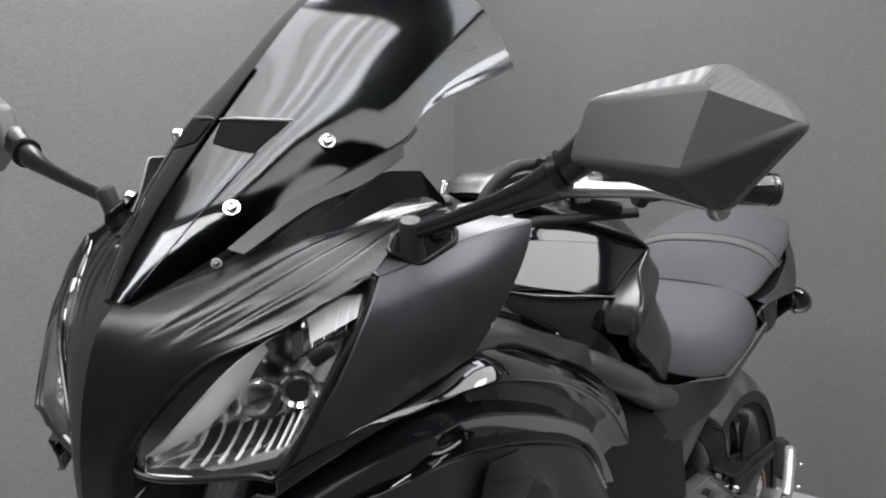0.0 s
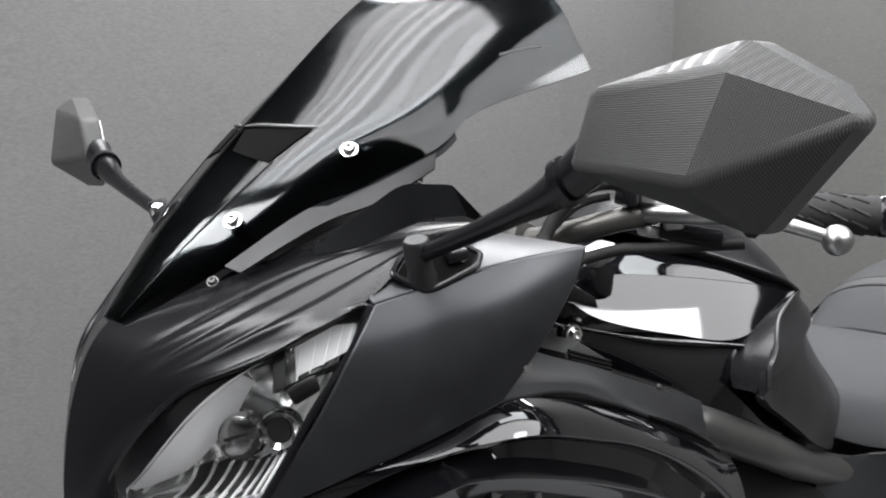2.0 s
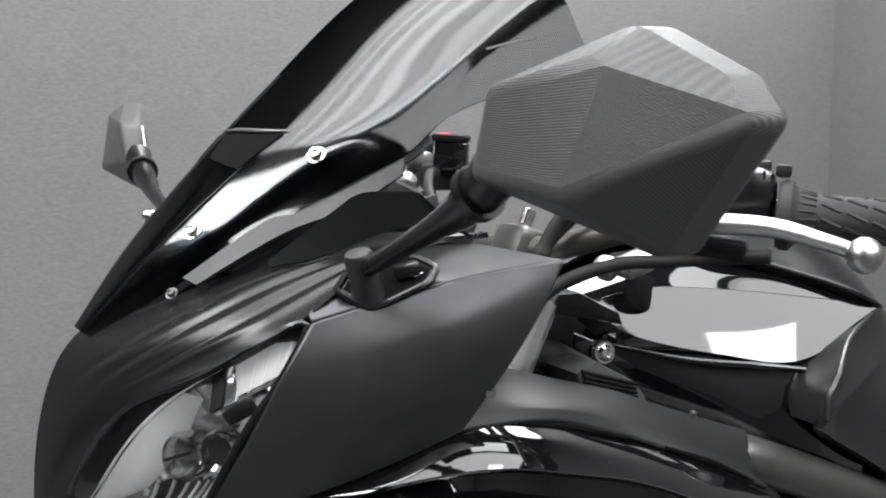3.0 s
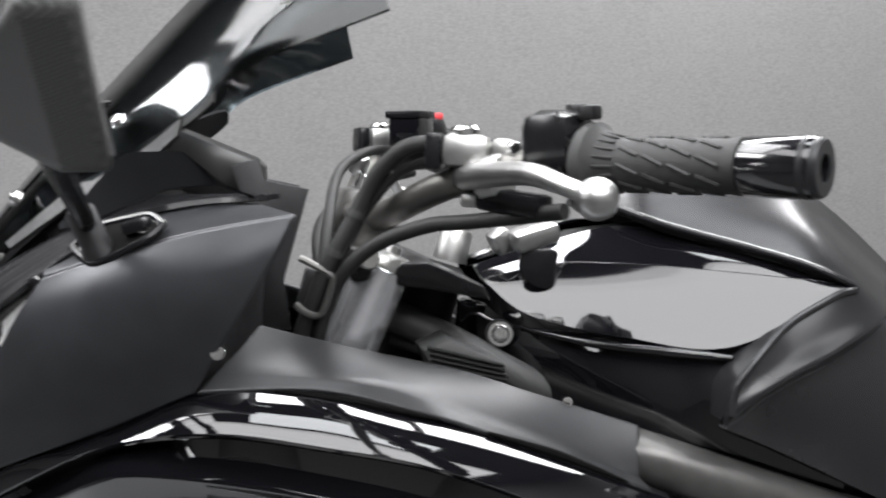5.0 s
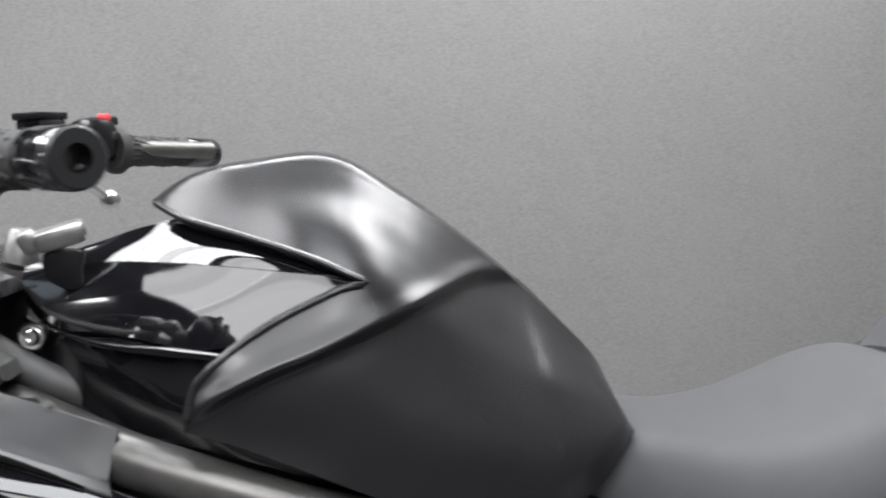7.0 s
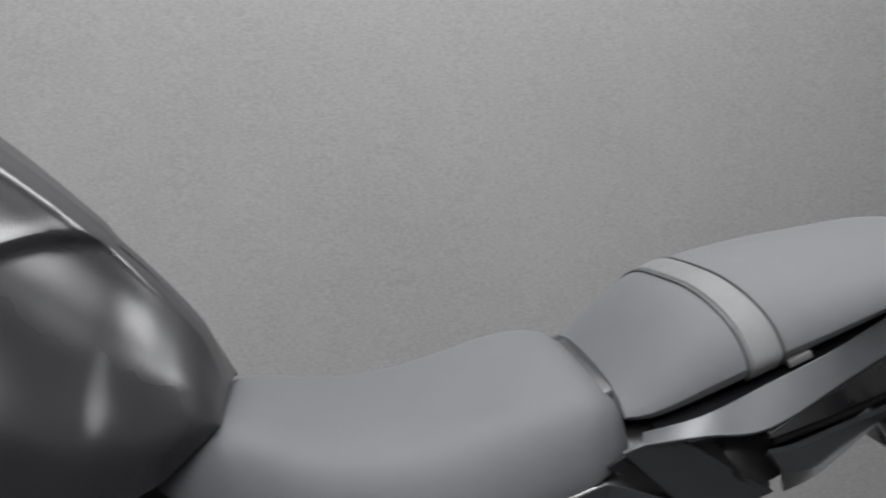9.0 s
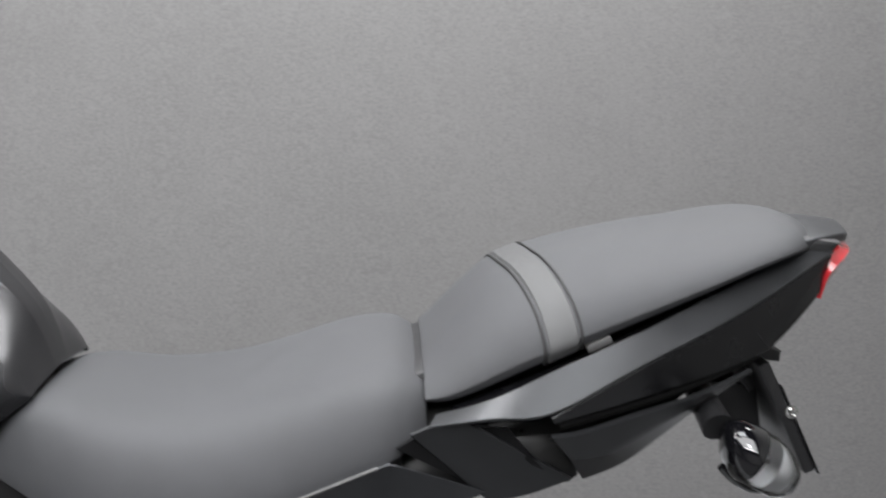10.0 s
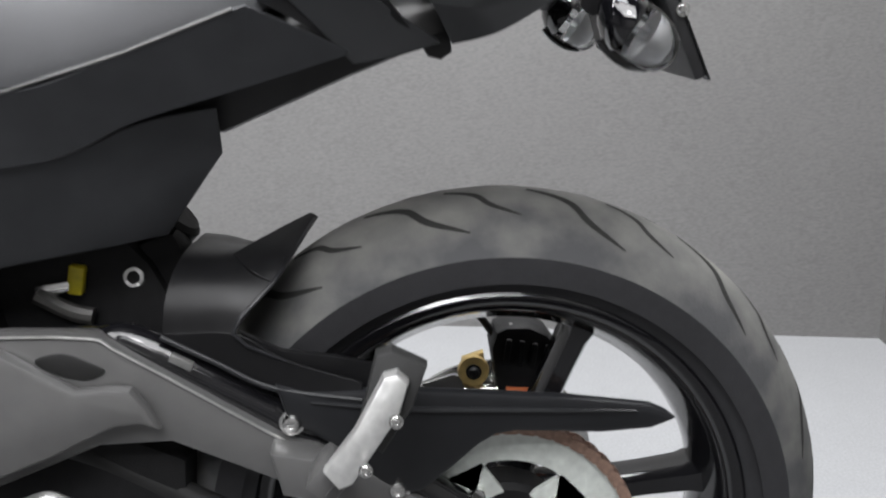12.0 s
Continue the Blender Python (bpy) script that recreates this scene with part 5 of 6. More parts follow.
def arch_section(x):
    top, edge, low, base = (along(line, x) for line in (ARCH_TOP, ARCH_EDGE, ARCH_LOW, ARCH_FLOOR))
    out = [top + Vector((0, 0.006, 0.003))]
    for f in (0.0, 0.2, 0.4, 0.6, 0.8, 0.93):
        swell = 0.16 * f * (1 - f) * (edge - top).length
        p = top.lerp(edge, f)
        out.append(p + Vector((0, -swell * 1.6, swell * 1.8)))
    gap = edge.z - low.z
    out += [edge, edge + Vector((0, 0.0012, -0.0022)), edge + Vector((0, 0.005, -0.005)), edge + Vector((0, 0.022, -0.10 * gap - 0.005))]
    out += [low + Vector((0, 0.026, 0.30 * gap)), low + Vector((0, 0.009, 0.05 * gap + 0.001)), low + Vector((0, 0.0008, 0.002)), low, low + Vector((0, 0.0014, -0.002))]
    return out + [low.lerp(base, 0.5) + Vector((0, 0.007, 0)), base + Vector((0, 0.006, 0.002)), base]


ARCH_X = [-1.432 + 0.521 * k / 40 for k in range(41)]
pair("lower_fairing", thick(orient(grid_bm([arch_section(x) for x in ARCH_X]), (0, -1, 0.2)), 0.003), GLOSS, "gloss black sculpted lower fairing", bevel=0.0, sharp=50)
# satin side panel under the arches: two planes that meet in a slanting ridge, with a dark recess
pair("lower_side_panel", shell([
    [(-1.400, -0.160, 0.818), (-1.317, -0.221, 0.855), (-1.252, -0.238, 0.860), (-1.206, -0.239, 0.852), (-1.113, -0.236, 0.826), (-1.032, -0.228, 0.793), (-0.911, -0.200, 0.703)],
    [(-1.390, -0.163, 0.780), (-1.310, -0.220, 0.800), (-1.265, -0.232, 0.800), (-1.170, -0.250, 0.805), (-1.113, -0.246, 0.768), (-1.000, -0.240, 0.725), (-0.905, -0.215, 0.660)],
    [(-1.369, -0.148, 0.719), (-1.290, -0.207, 0.720), (-1.240, -0.226, 0.720), (-1.150, -0.244, 0.712), (-1.094, -0.247, 0.698), (-1.005, -0.242, 0.661), (-0.907, -0.220, 0.600)]], 0.003, (0, -1, 0.2), 6, 6, True), MATTE, "satin graphite panel below the gloss arches", bevel=0.002, sharp=20)
pair("panel_recess", slab([(-1.206, 0.849), (-1.256, 0.852), (-1.268, 0.818), (-1.262, 0.790), (-1.200, 0.790), (-1.170, 0.812)], -0.2485, -0.2440, 0.001, lean=0.0), GLOSS)
pair("belly_fairing", shell([
    [(-1.330, -0.163, 0.734), (-1.192, -0.231, 0.735), (-1.025, -0.238, 0.675), (-0.907, -0.215, 0.610)],
    [(-1.250, -0.170, 0.588), (-1.127, -0.225, 0.551), (-0.984, -0.230, 0.495), (-0.840, -0.200, 0.448)],
    [(-1.141, -0.130, 0.400), (-1.048, -0.160, 0.330), (-0.900, -0.170, 0.280), (-0.720, -0.150, 0.270)]], 0.004, (0, -1, 0)), COVER, "graphite belly fairing")
part("engine_block", slab([(-1.192, 0.900), (-1.0, 0.90), (-0.781, 0.786), (-0.606, 0.711), (-0.490, 0.655), (-0.444, 0.498), (-0.519, 0.340), (-0.750, 0.260), (-1.0, 0.28), (-1.136, 0.447), (-1.221, 0.683)], -0.14, 0.14, 0.02), DARK, bike, "dark engine block between the fairings")

# fork, clamps, handlebar and its controls
for s in (-1, 1):
    part("fork_tube", rod((-1.107, 0.106 * s, 1.012), (-1.363, 0.106 * s, 0.50), 0.0225, None, 28), FORKT, bike, "bright fork tube")
    part("fork_cap", turned([(0, 0.012), (0.008, 0.012), (0.009, 0.006), (0.018, 0.005), (0.0215, 0), (0.0215, -0.012), (0, -0.012)], (-1.105, 0.106 * s, 1.017), (0.42, 0, 0.90), 24), ALLOY, bike, "alloy fork cap")
    part("lower_fork_leg", rod((-1.330, 0.106 * s, 0.57), (-1.440, 0.106 * s, 0.30), 0.028, 0.026, 24), DARK, bike)
    part("clamp_bolt", rod((-1.132, 0.118 * s, 1.022), (-1.122, 0.148 * s, 1.022), 0.009, None, 14), STEEL, bike)
    part("handlebar_riser", box((-1.114, 0.090 * s, 1.045), (0.040, 0.046, 0.050), pose(0, 0, 0, 0, 22, 0), 0.25), FRAME, bike, "cast handlebar riser clamp")
    part("riser_cap", rod((-1.108, 0.090 * s, 1.070), (-1.102, 0.090 * s, 1.084), 0.006, None, 14), STEEL, bike)
part("top_clamp", slab([(-1.138, 1.017), (-1.074, 1.014), (-1.030, 0.992), (-1.025, 0.980), (-1.074, 0.992), (-1.135, 1.003)], -0.126, 0.126, 0.004), NOSE, bike, "black cast top fork clamp")
part("steering_stem", rod((-1.049, 0, 1.002), (-1.133, 0, 0.761), 0.03, None, 24), DARK, bike)
part("ignition_lock", turned([(0, 0.03), (0.013, 0.03), (0.015, 0.026), (0.016, 0), (0, 0)], (-1.035, 0, 1.002), (0.3, 0, 0.95), 24), ALLOY, bike)
BAR_L = [(-1.114, 0.000, 1.048), (-1.114, -0.075, 1.049), (-1.104, -0.130, 1.055), (-1.069, -0.190, 1.075), (-1.018, -0.228, 1.087), (-0.961, -0.276, 1.086), (-0.883, -0.352, 1.081)]
BAR_R = [(x - 0.014 * smooth_step(0.08, 0.22, -y), -y, z + 0.021 * smooth_step(0.08, 0.22, -y)) for x, y, z in BAR_L]
part("handlebar", joined(tube(BAR_L, 0.011, 16), tube(BAR_R, 0.011, 16)), BARM, bike, "grey alloy handlebar")
g0, g1 = Vector((-0.982, -0.260, 1.086)), Vector((-0.914, -0.341, 1.0805))
e1 = Vector((-0.884, -0.377, 1.078))
for s in (-1, 1):
    def q_(v):
        return Vector((v.x - (0.014 if s > 0 else 0), v.y * -s, v.z + (0.021 if s > 0 else 0)))
    a, b, e = q_(g0), q_(g1), q_(e1)
    d = (b - a).normalized()
    L = (b - a).length
    grip = part("grip", turned([(0.012, -0.004), (0.025, -0.004), (0.0275, 0.0), (0.0275, 0.006), (0.0225, 0.010), (0.0205, 0.013), (0.0180, 0.022), (0.0172, 0.026), (0.0172, L - 0.006), (0.0178, L - 0.003), (0.0178, L), (0.012, L)], a, d, 32), RUBBER, bike, "black ribbed rubber grip")
    up = d.orthogonal().normalized()
    sd = d.cross(up)
    for k in range(9):
        for c, hgt in ((0.028, 0), (0.046, 0.5), (0.064, 0), (0.082, 0.5)):
            an = 6.28319 * (k + hgt) / 9
            r = 0.0172 * (math.cos(an) * up + math.sin(an) * sd)
            r2 = 0.0172 * (math.cos(an + 0.35) * up + math.sin(an + 0.35) * sd)
            if c < L - 0.012:
                part("grip_rib", tube([a + d * c + r, a + d * (c + 0.014) + r2], 0.0016, 6, 2), RUBBER, grip)
    for k in range(20):
        an = 6.28319 * k / 20
        r = math.cos(an) * up + math.sin(an) * sd
        part("grip_tooth", tube([a + d * 0.011 + r * 0.0205, a + d * 0.024 + r * 0.0180], 0.0011, 6, 1), RUBBER, grip)
    be = part("bar_end", turned([(0.0, 0.0), (0.017, 0.0), (0.0185, 0.003), (0.0185, (e - b).length - 0.004), (0.0165, (e - b).length), (0.0085, (e - b).length), (0.007, (e - b).length - 0.012), (0, (e - b).length - 0.012)], b, d, 32), RIMM, bike, "black bar end weight")
    part("bar_end_rim", turned([(0.0085, 0.0), (0.0165, 0.0), (0.0175, -0.003), (0.0185, -0.010), (0.0187, -0.010), (0.0178, -0.0005), (0.0165, 0.001), (0.0085, 0.001), (0.0085, 0)], e, d, 32), COVERM, be, "dark worn bar end rim")
    # switch box
    c0 = a - d * 0.026 + Vector((0, 0, 0.012))
    sw = part("switch_box", box(c0, (0.042, 0.044, 0.048), d.to_track_quat("X", "Z").to_matrix().to_4x4(), 0.3), NOSE, bike, "black handlebar switch box")
    part("switch_button", box(c0 + Vector((0.014, 0, 0.024)), (0.014, 0.010, 0.008), None, 0.25), RED if s > 0 else PLASTIC, sw, "red kill switch" if s > 0 else "")
    part("switch_tab", box(c0 + d * 0.026 + Vector((0, 0, 0.022)), (0.012, 0.014, 0.010), d.to_track_quat("X", "Z").to_matrix().to_4x4(), 0.25), DARK, sw)
    part("switch_button_side", turned([(0, 0.004), (0.006, 0.0035), (0.0075, 0), (0.0075, -0.004), (0, -0.004)], c0 - d * 0.004 + Vector((-0.002, 0.0225 * s, 0.002)), (-0.5, 0.8 * s, 0), 16), DIAL, sw)
    part("switch_seam", tube([c0 + d * 0.012 + Vector((-0.014, 0.012 * s, z)) for z in (-0.02, 0.0, 0.022)], 0.0012, 6, 2), DIAL, sw)
    part("switch_rocker", box(c0 + Vector((0.022, 0, 0.002)), (0.008, 0.014, 0.010), None, 0.25), PLASTIC, sw)
    # lever perch and lever with ball end
    def at_(x, y, z):
        return q_(Vector((x, y, z)))
    tilt = pose(0, 0, 0, 0, 6, 18 * s)
    perch = part("lever_perch", joined(box(at_(-1.055, -0.203, 1.099), (0.034, 0.032, 0.024), tilt, 0.3), box(at_(-1.030, -0.211, 1.097), (0.018, 0.022, 0.019), tilt, 0.3), rod(at_(-1.046, -0.212, 1.078), at_(-1.034, -0.226, 1.080), 0.0165, None, 20)), ALLOY, bike, "bright alloy lever perch")
    part("perch_cap", turned([(0, 0.005), (0.009, 0.0045), (0.0115, 0.002), (0.0115, -0.002), (0, -0.002)], at_(-1.056, -0.203, 1.112), (0, 0, 1), 20), STEEL, perch)
    part("perch_bracket", box(at_(-1.077, -0.198, 1.100), (0.012, 0.024, 0.026), tilt, 0.25), NOSE, perch)
    part("perch_bolt", rod(at_(-1.028, -0.224, 1.099), at_(-1.026, -0.230, 1.099), 0.005, None, 12), STEEL, perch)
    ball = at_(-1.013, -0.359, 1.067 if s < 0 else 1.030)
    p0 = at_(-1.060, -0.194, 1.080)
    mid_ = at_(-1.036, -0.298, 1.082 if s < 0 else 1.060)
    lv = [p0, p0.lerp(mid_, 0.5) + Vector((-0.003, 0, 0.001)), mid_, mid_.lerp(ball, 0.6) + Vector((-0.003, 0, 0.002)), ball]
    lever = part("lever", tube(lv, [0.0095, 0.0088, 0.0074, 0.0060, 0.0056], 14), POLISH, bike, "polished alloy lever with ball end")
    bm = bmesh.new()
    bmesh.ops.create_uvsphere(bm, u_segments=20, v_segments=14, radius=0.0126)
    bmesh.ops.translate(bm, vec=ball, verts=bm.verts)
    part("lever_ball", bm, POLISH, lever)
    part("lever_pivot", rod(p0 + Vector((0, 0, 0.012)), p0 - Vector((0, 0, 0.014)), 0.007, None, 16), STEEL, lever)
part("clutch_switch", box((-1.030, -0.232, 1.062), (0.056, 0.020, 0.016), pose(0, 0, 0, 0, 8, -52), 0.25), NOSE, bike)
part("lever_adjuster", box((-1.052, -0.205, 1.064), (0.018, 0.018, 0.010), pose(0, 0, 0, 0, 6, -18), 0.3), ALLOY, bike)
# brake fluid reservoir on the right
res = part("brake_reservoir", box((-1.043, 0.146, 1.124), (0.038, 0.036, 0.034), pose(0, 0, 0, 0, 3, -35), 0.15), GLOSS, bike, "black brake fluid reservoir")
part("reservoir_cap", box((-1.043, 0.146, 1.143), (0.041, 0.039, 0.008), pose(0, 0, 0, 0, 3, -35), 0.3), NOSE, res)
part("reservoir_mount", box((-1.040, 0.170, 1.100), (0.05, 0.03, 0.03), pose(0, 0, 0, 0, 0, -35), 0.2), DARK, bike)
# cables
part("clutch_cable", tube([(-1.005, -0.270, 1.056), (-1.031, -0.235, 1.052), (-1.060, -0.210, 1.049), (-1.083, -0.190, 1.047), (-1.115, -0.170, 1.036), (-1.137, -0.158, 1.020), (-1.153, -0.145, 0.996), (-1.164, -0.135, 0.960), (-1.170, -0.120, 0.890)], 0.0056, 12), CABLE, bike, "black clutch cable")
part("switch_harness", tube([(-1.060, -0.188, 1.103), (-1.080, -0.178, 1.106), (-1.098, -0.168, 1.101), (-1.117, -0.155, 1.081), (-1.131, -0.150, 1.056), (-1.149, -0.150, 1.028), (-1.166, -0.145, 0.995), (-1.179, -0.135, 0.955), (-1.180, -0.120, 0.890)], 0.0064, 12), CABLE, bike, "black wiring sleeve")
for x, z in ((-1.131, 1.056), (-1.149, 1.028)):
    part("harness_band", tube([(x + 0.0012, -0.150, z + 0.0025), (x - 0.0012, -0.150, z - 0.0025)], 0.0074, 12, 2), RUBBER, bike)
part("earth_wire", tube([(-1.075, -0.176, 1.094), (-1.098, -0.160, 1.086), (-1.122, -0.146, 1.060), (-1.140, -0.140, 1.030), (-1.160, -0.134, 0.990), (-1.172, -0.124, 0.940)], 0.0038, 10), CABLE, bike)
part("brake_hose", tube([(-1.062, 0.146, 1.107), (-1.094, 0.104, 1.106), (-1.128, 0.040, 1.088), (-1.146, -0.040, 1.045), (-1.158, -0.088, 0.985), (-1.172, -0.088, 0.880)], 0.0050, 12), CABLE, bike, "black brake hose")
part("throttle_cable", tube([(-1.035, 0.204, 1.082), (-1.094, 0.146, 1.071), (-1.147, 0.059, 1.041), (-1.152, -0.029, 0.991), (-1.123, -0.049, 0.921)], 0.005, 12), CABLE, bike)
part("cable_guide", tube([(-1.175, -0.150, 1.026), (-1.163, -0.152, 1.019), (-1.152, -0.153, 1.011), (-1.153, -0.153, 1.003), (-1.159, -0.152, 0.988), (-1.164, -0.151, 0.982), (-1.172, -0.149, 0.984), (-1.180, -0.146, 0.991)], 0.0027, 8, 4), FRAME, bike, "bent wire cable guide")
part("wire_connector", box((-1.166, -0.130, 0.998), (0.020, 0.012, 0.034), pose(0, 0, 0, 0, 18, 0), 0.2), PLASTIC, bike, "black wiring connector")
pair("hose", tube([(-1.103, -0.054, 0.966), (-1.054, -0.068, 0.942), (-1.005, -0.083, 0.912), (-0.956, -0.078, 0.883)], 0.014, 14), GREYTUBE, "grey rubber hose")
part("hose_upper", tube([(-1.094, -0.039, 0.946), (-1.045, -0.060, 0.926), (-0.996, -0.073, 0.895)], 0.012, 14), GREYTUBE, bike)
# key tag and bracket at the tank's front
part("tank_bracket", joined(box((-0.976, -0.080, 1.026), (0.042, 0.026, 0.018), pose(0, 0, 0, 10, -12, 10), 0.3), box((-1.003, -0.072, 1.023), (0.018, 0.020, 0.022), pose(0, 0, 0, 10, -30, 10), 0.3)), POLISH, bike, "bright bracket at the front of the tank")
part("tank_rubber", slab([(-0.986, 1.015), (-0.958, 1.013), (-0.959, 1.000), (-0.962, 0.983), (-0.972, 0.981), (-0.985, 0.988), (-0.991, 1.000)], -0.088, -0.082, 0.002, 3), NOSE, bike, "black rubber flap beside the tank")
# ribbed radiator hose shroud between the fork and the tank, and a banjo bolt head beyond the bars
shroud = part("hose_shroud", slab([(-1.084, 0.946), (-1.062, 0.954), (-1.018, 0.930), (-1.014, 0.918), (-1.024, 0.914), (-1.078, 0.930)], -0.135, -0.085, 0.006), GREYTUBE, bike, "grey ribbed hose shroud behind the fork")
for k in range(4):
    f = k / 3
    part("shroud_rib", tube([(-1.080 + 0.004 * f, -0.1365, 0.948 - 0.014 * f), (-1.020 + 0.002 * f, -0.1365, 0.929 - 0.012 * f)], 0.0016, 8, 2), DARK, shroud)
part("banjo_bolt", turned([(0, 0.010), (0.008, 0.009), (0.0105, 0.003), (0.0105, -0.010), (0, -0.010)], (-1.099, 0.146, 1.096), (0.2, -0.6, 0.7), 18), POLISH, bike)
part("banjo_stem", rod((-1.100, 0.142, 1.086), (-1.104, 0.130, 1.058), 0.0045, None, 12), FORKM, bike)


# ---- rear end ----
AXLE = Vector((0, 0, 0.312))


def ring(profile, seg, centre=AXLE):
    """A closed ring about the axle from (radius, y) pairs."""
    rows = [[Vector((centre.x + r * math.sin(6.283185 * k / seg), centre.y + y, centre.z + r * math.cos(6.283185 * k / seg))) for k in range(seg)] for r, y in profile]
    return grid_bm(rows, True)


def wheel(centre, width, rear):
    hub = new("rear_wheel" if rear else "front_wheel")
    hub.parent = bike
    hub["label"] = "black cast wheel with a dusty road tyre"
    w, R = width / 2, 0.312 if rear else 0.300
    crown = []
    for i in range(25):
        a = (i / 24 - 0.5) * 2 * radians(62 if rear else 66)
        rc = w / math.sin(radians(62 if rear else 66))
        crown.append((R - rc * (1 - math.cos(a)), rc * math.sin(a)))
    seg = 160
    edge = crown[0][0]
    part("tyre_tread", ring(crown, seg, centre), TREAD, hub, "worn dusty tyre tread")
    side = [(edge, -w), (edge - 0.012, -w * 1.0), (edge - 0.024, -w * 0.99), (0.245, -w * 0.90), (0.234, -w * 0.83), (0.229, -w * 0.80), (0.226, -w * 0.74)]
    for k in (1, -1):
        part("tyre_sidewall", ring([(r, y * k) for r, y in side], seg, centre), SIDEWALL, hub, "black tyre sidewall")
    rw = w * 0.80
    rim = [(0.224, -rw * 0.93), (0.229, -rw * 0.96), (0.2305, -rw * 1.0), (0.227, -rw * 1.03), (0.219, -rw * 1.0), (0.213, -rw * 0.93), (0.208, -rw * 0.75), (0.196, -rw * 0.4), (0.193, 0)]
    part("rim", ring(rim + [(r, -y) for r, y in reversed(rim[:-1])], seg, centre), RIMM, hub, "gloss black wheel rim")
    part("hub", turned([(0, -0.07), (0.035, -0.07), (0.05, -0.055), (0.045, -0.02), (0.045, 0.02), (0.05, 0.055), (0.035, 0.07), (0, 0.07)], centre, (0, 1, 0), 32), RIMM, hub)
    for k in range(6):
        a = 6.283185 * k / 6 + (SPOKE if rear else 0.2)
        d, t = Vector((math.sin(a), 0, math.cos(a))), Vector((math.cos(a), 0, -math.sin(a)))
        rows = []
        for f, hw, hy in ((0.035, 0.020, 0.028), (0.09, 0.0125, 0.024), (0.15, 0.0125, 0.024), (0.185, 0.0135, 0.026), (0.202, 0.018, 0.030)):
            c = Vector(centre) + d * f
            rows.append([c + t * hw * p + Vector((0, hy * q, 0)) for p, q in ((-1, -0.55), (-0.6, -1), (0.6, -1), (1, -0.55), (1, 0.55), (0.6, 1), (-0.6, 1), (-1, 0.55))])
        part("spoke", grid_bm(rows, True), RIMM, hub)
    return hub


SPOKE = 0.37
rear_wheel = wheel(AXLE, 0.155, True)
wheel(Vector((-1.410, 0, 0.300)), 0.120, False)
front = Vector((-1.410, 0, 0.300))


# sipes as dark curved strips laid on the rear tread, groove shade put into their colour
def tread_point(a, v, lift):
    """Point on the rear crown: a round the wheel, v across it from -1 to 1."""
    w = 0.155 / 2
    rc = w / math.sin(radians(62))
    t = v * radians(62)
    r = 0.312 - rc * (1 - math.cos(t)) + lift
    return Vector((r * math.sin(a), rc * math.sin(t), 0.312 + r * math.cos(a)))


# dark rubber tone for the shade down in the sipes
GROOVE = mat("groove_shade_rubber", (0.022, 0.022, 0.021), 0.9, 0.0, 0.2, 0.0, 90, 0.2)
for k in range(26):
    a0 = 6.283185 * k / 26 + 0.05
    for s in (-1, 1):
        off = 0 if s < 0 else 0.12
        rows = []
        long = 1.0 if k % 2 == 0 else 0.72
        for i in range(13):
            f = i / 12
            v = s * (0.08 + 0.66 * f * long)
            a = a0 + off + (0.30 * f + 0.03 * math.sin(6.28 * f)) * long
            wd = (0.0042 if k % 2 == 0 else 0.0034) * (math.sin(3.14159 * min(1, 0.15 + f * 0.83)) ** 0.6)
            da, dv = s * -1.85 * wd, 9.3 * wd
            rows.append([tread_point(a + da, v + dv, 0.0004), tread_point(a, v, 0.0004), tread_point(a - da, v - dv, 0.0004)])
        part("tread_groove_shade", grid_bm(rows), GROOVE, rear_wheel)

# sprocket and chain
spr = new("sprocket")
spr.parent = rear_wheel
spr["label"] = "zinc plated rear sprocket"


def sprocket_bm():
    bm = bmesh.new()
    n = 46 * 4
    def loop(fn, y):
        return [bm.verts.new((fn(k) * math.sin(6.283185 * k / n), y, 0.312 + fn(k) * math.cos(6.283185 * k / n))) for k in range(n)]
    teeth = lambda k: 0.1135 + (0.0045 if k % 4 in (1, 2) else -0.002)
    inner = lambda k: 0.085 - 0.022 * max(0, -math.cos(5 * 6.283185 * k / n - 0.75)) ** 3
    a, b, c, d = loop(teeth, -0.093), loop(inner, -0.093), loop(teeth, -0.087), loop(inner, -0.087)
    for k in range(n):
        j = (k + 1) % n
        bm.faces.new((a[k], a[j], b[j], b[k])), bm.faces.new((c[k], d[k], d[j], c[j]))
        bm.faces.new((a[k], c[k], c[j], a[j])), bm.faces.new((b[k], b[j], d[j], d[k]))
    return bm


part("sprocket_ring", sprocket_bm(), SPROCKET, spr, smooth=False)
for k in range(5):
    a = 6.283185 * (k + 0.5) / 5 + 0.15
    d, t = Vector((math.sin(a), 0, math.cos(a))), Vector((math.cos(a), 0, -math.sin(a)))
    c = Vector((0, -0.090, 0.312))
    bm = bmesh.new()
    v = [bm.verts.new(c + d * r + t * h + Vector((0, y, 0))) for y in (-0.003, 0.003) for r, h in ((0.05, -0.022), (0.05, 0.022), (0.084, 0.016), (0.084, -0.016))]
    bm.faces.new(v[:4]), bm.faces.new(v[4:])
    for i in range(4):
        bm.faces.new((v[i], v[(i + 1) % 4], v[4 + (i + 1) % 4], v[4 + i]))
    part("sprocket_arm", bm, SPROCKET, spr, smooth=False)
    part("sprocket_nut", rod(c + d * 0.060 + Vector((0, -0.012, 0)), c + d * 0.060, 0.008, None, 6), STEEL, spr)
part("sprocket_carrier", turned([(0.03, -0.016), (0.055, -0.016), (0.06, -0.010), (0.06, 0.02), (0.03, 0.02), (0.03, -0.016)], (0, -0.075, 0.312), (0, 1, 0), 40), DARK, spr)
chain = new("chain")
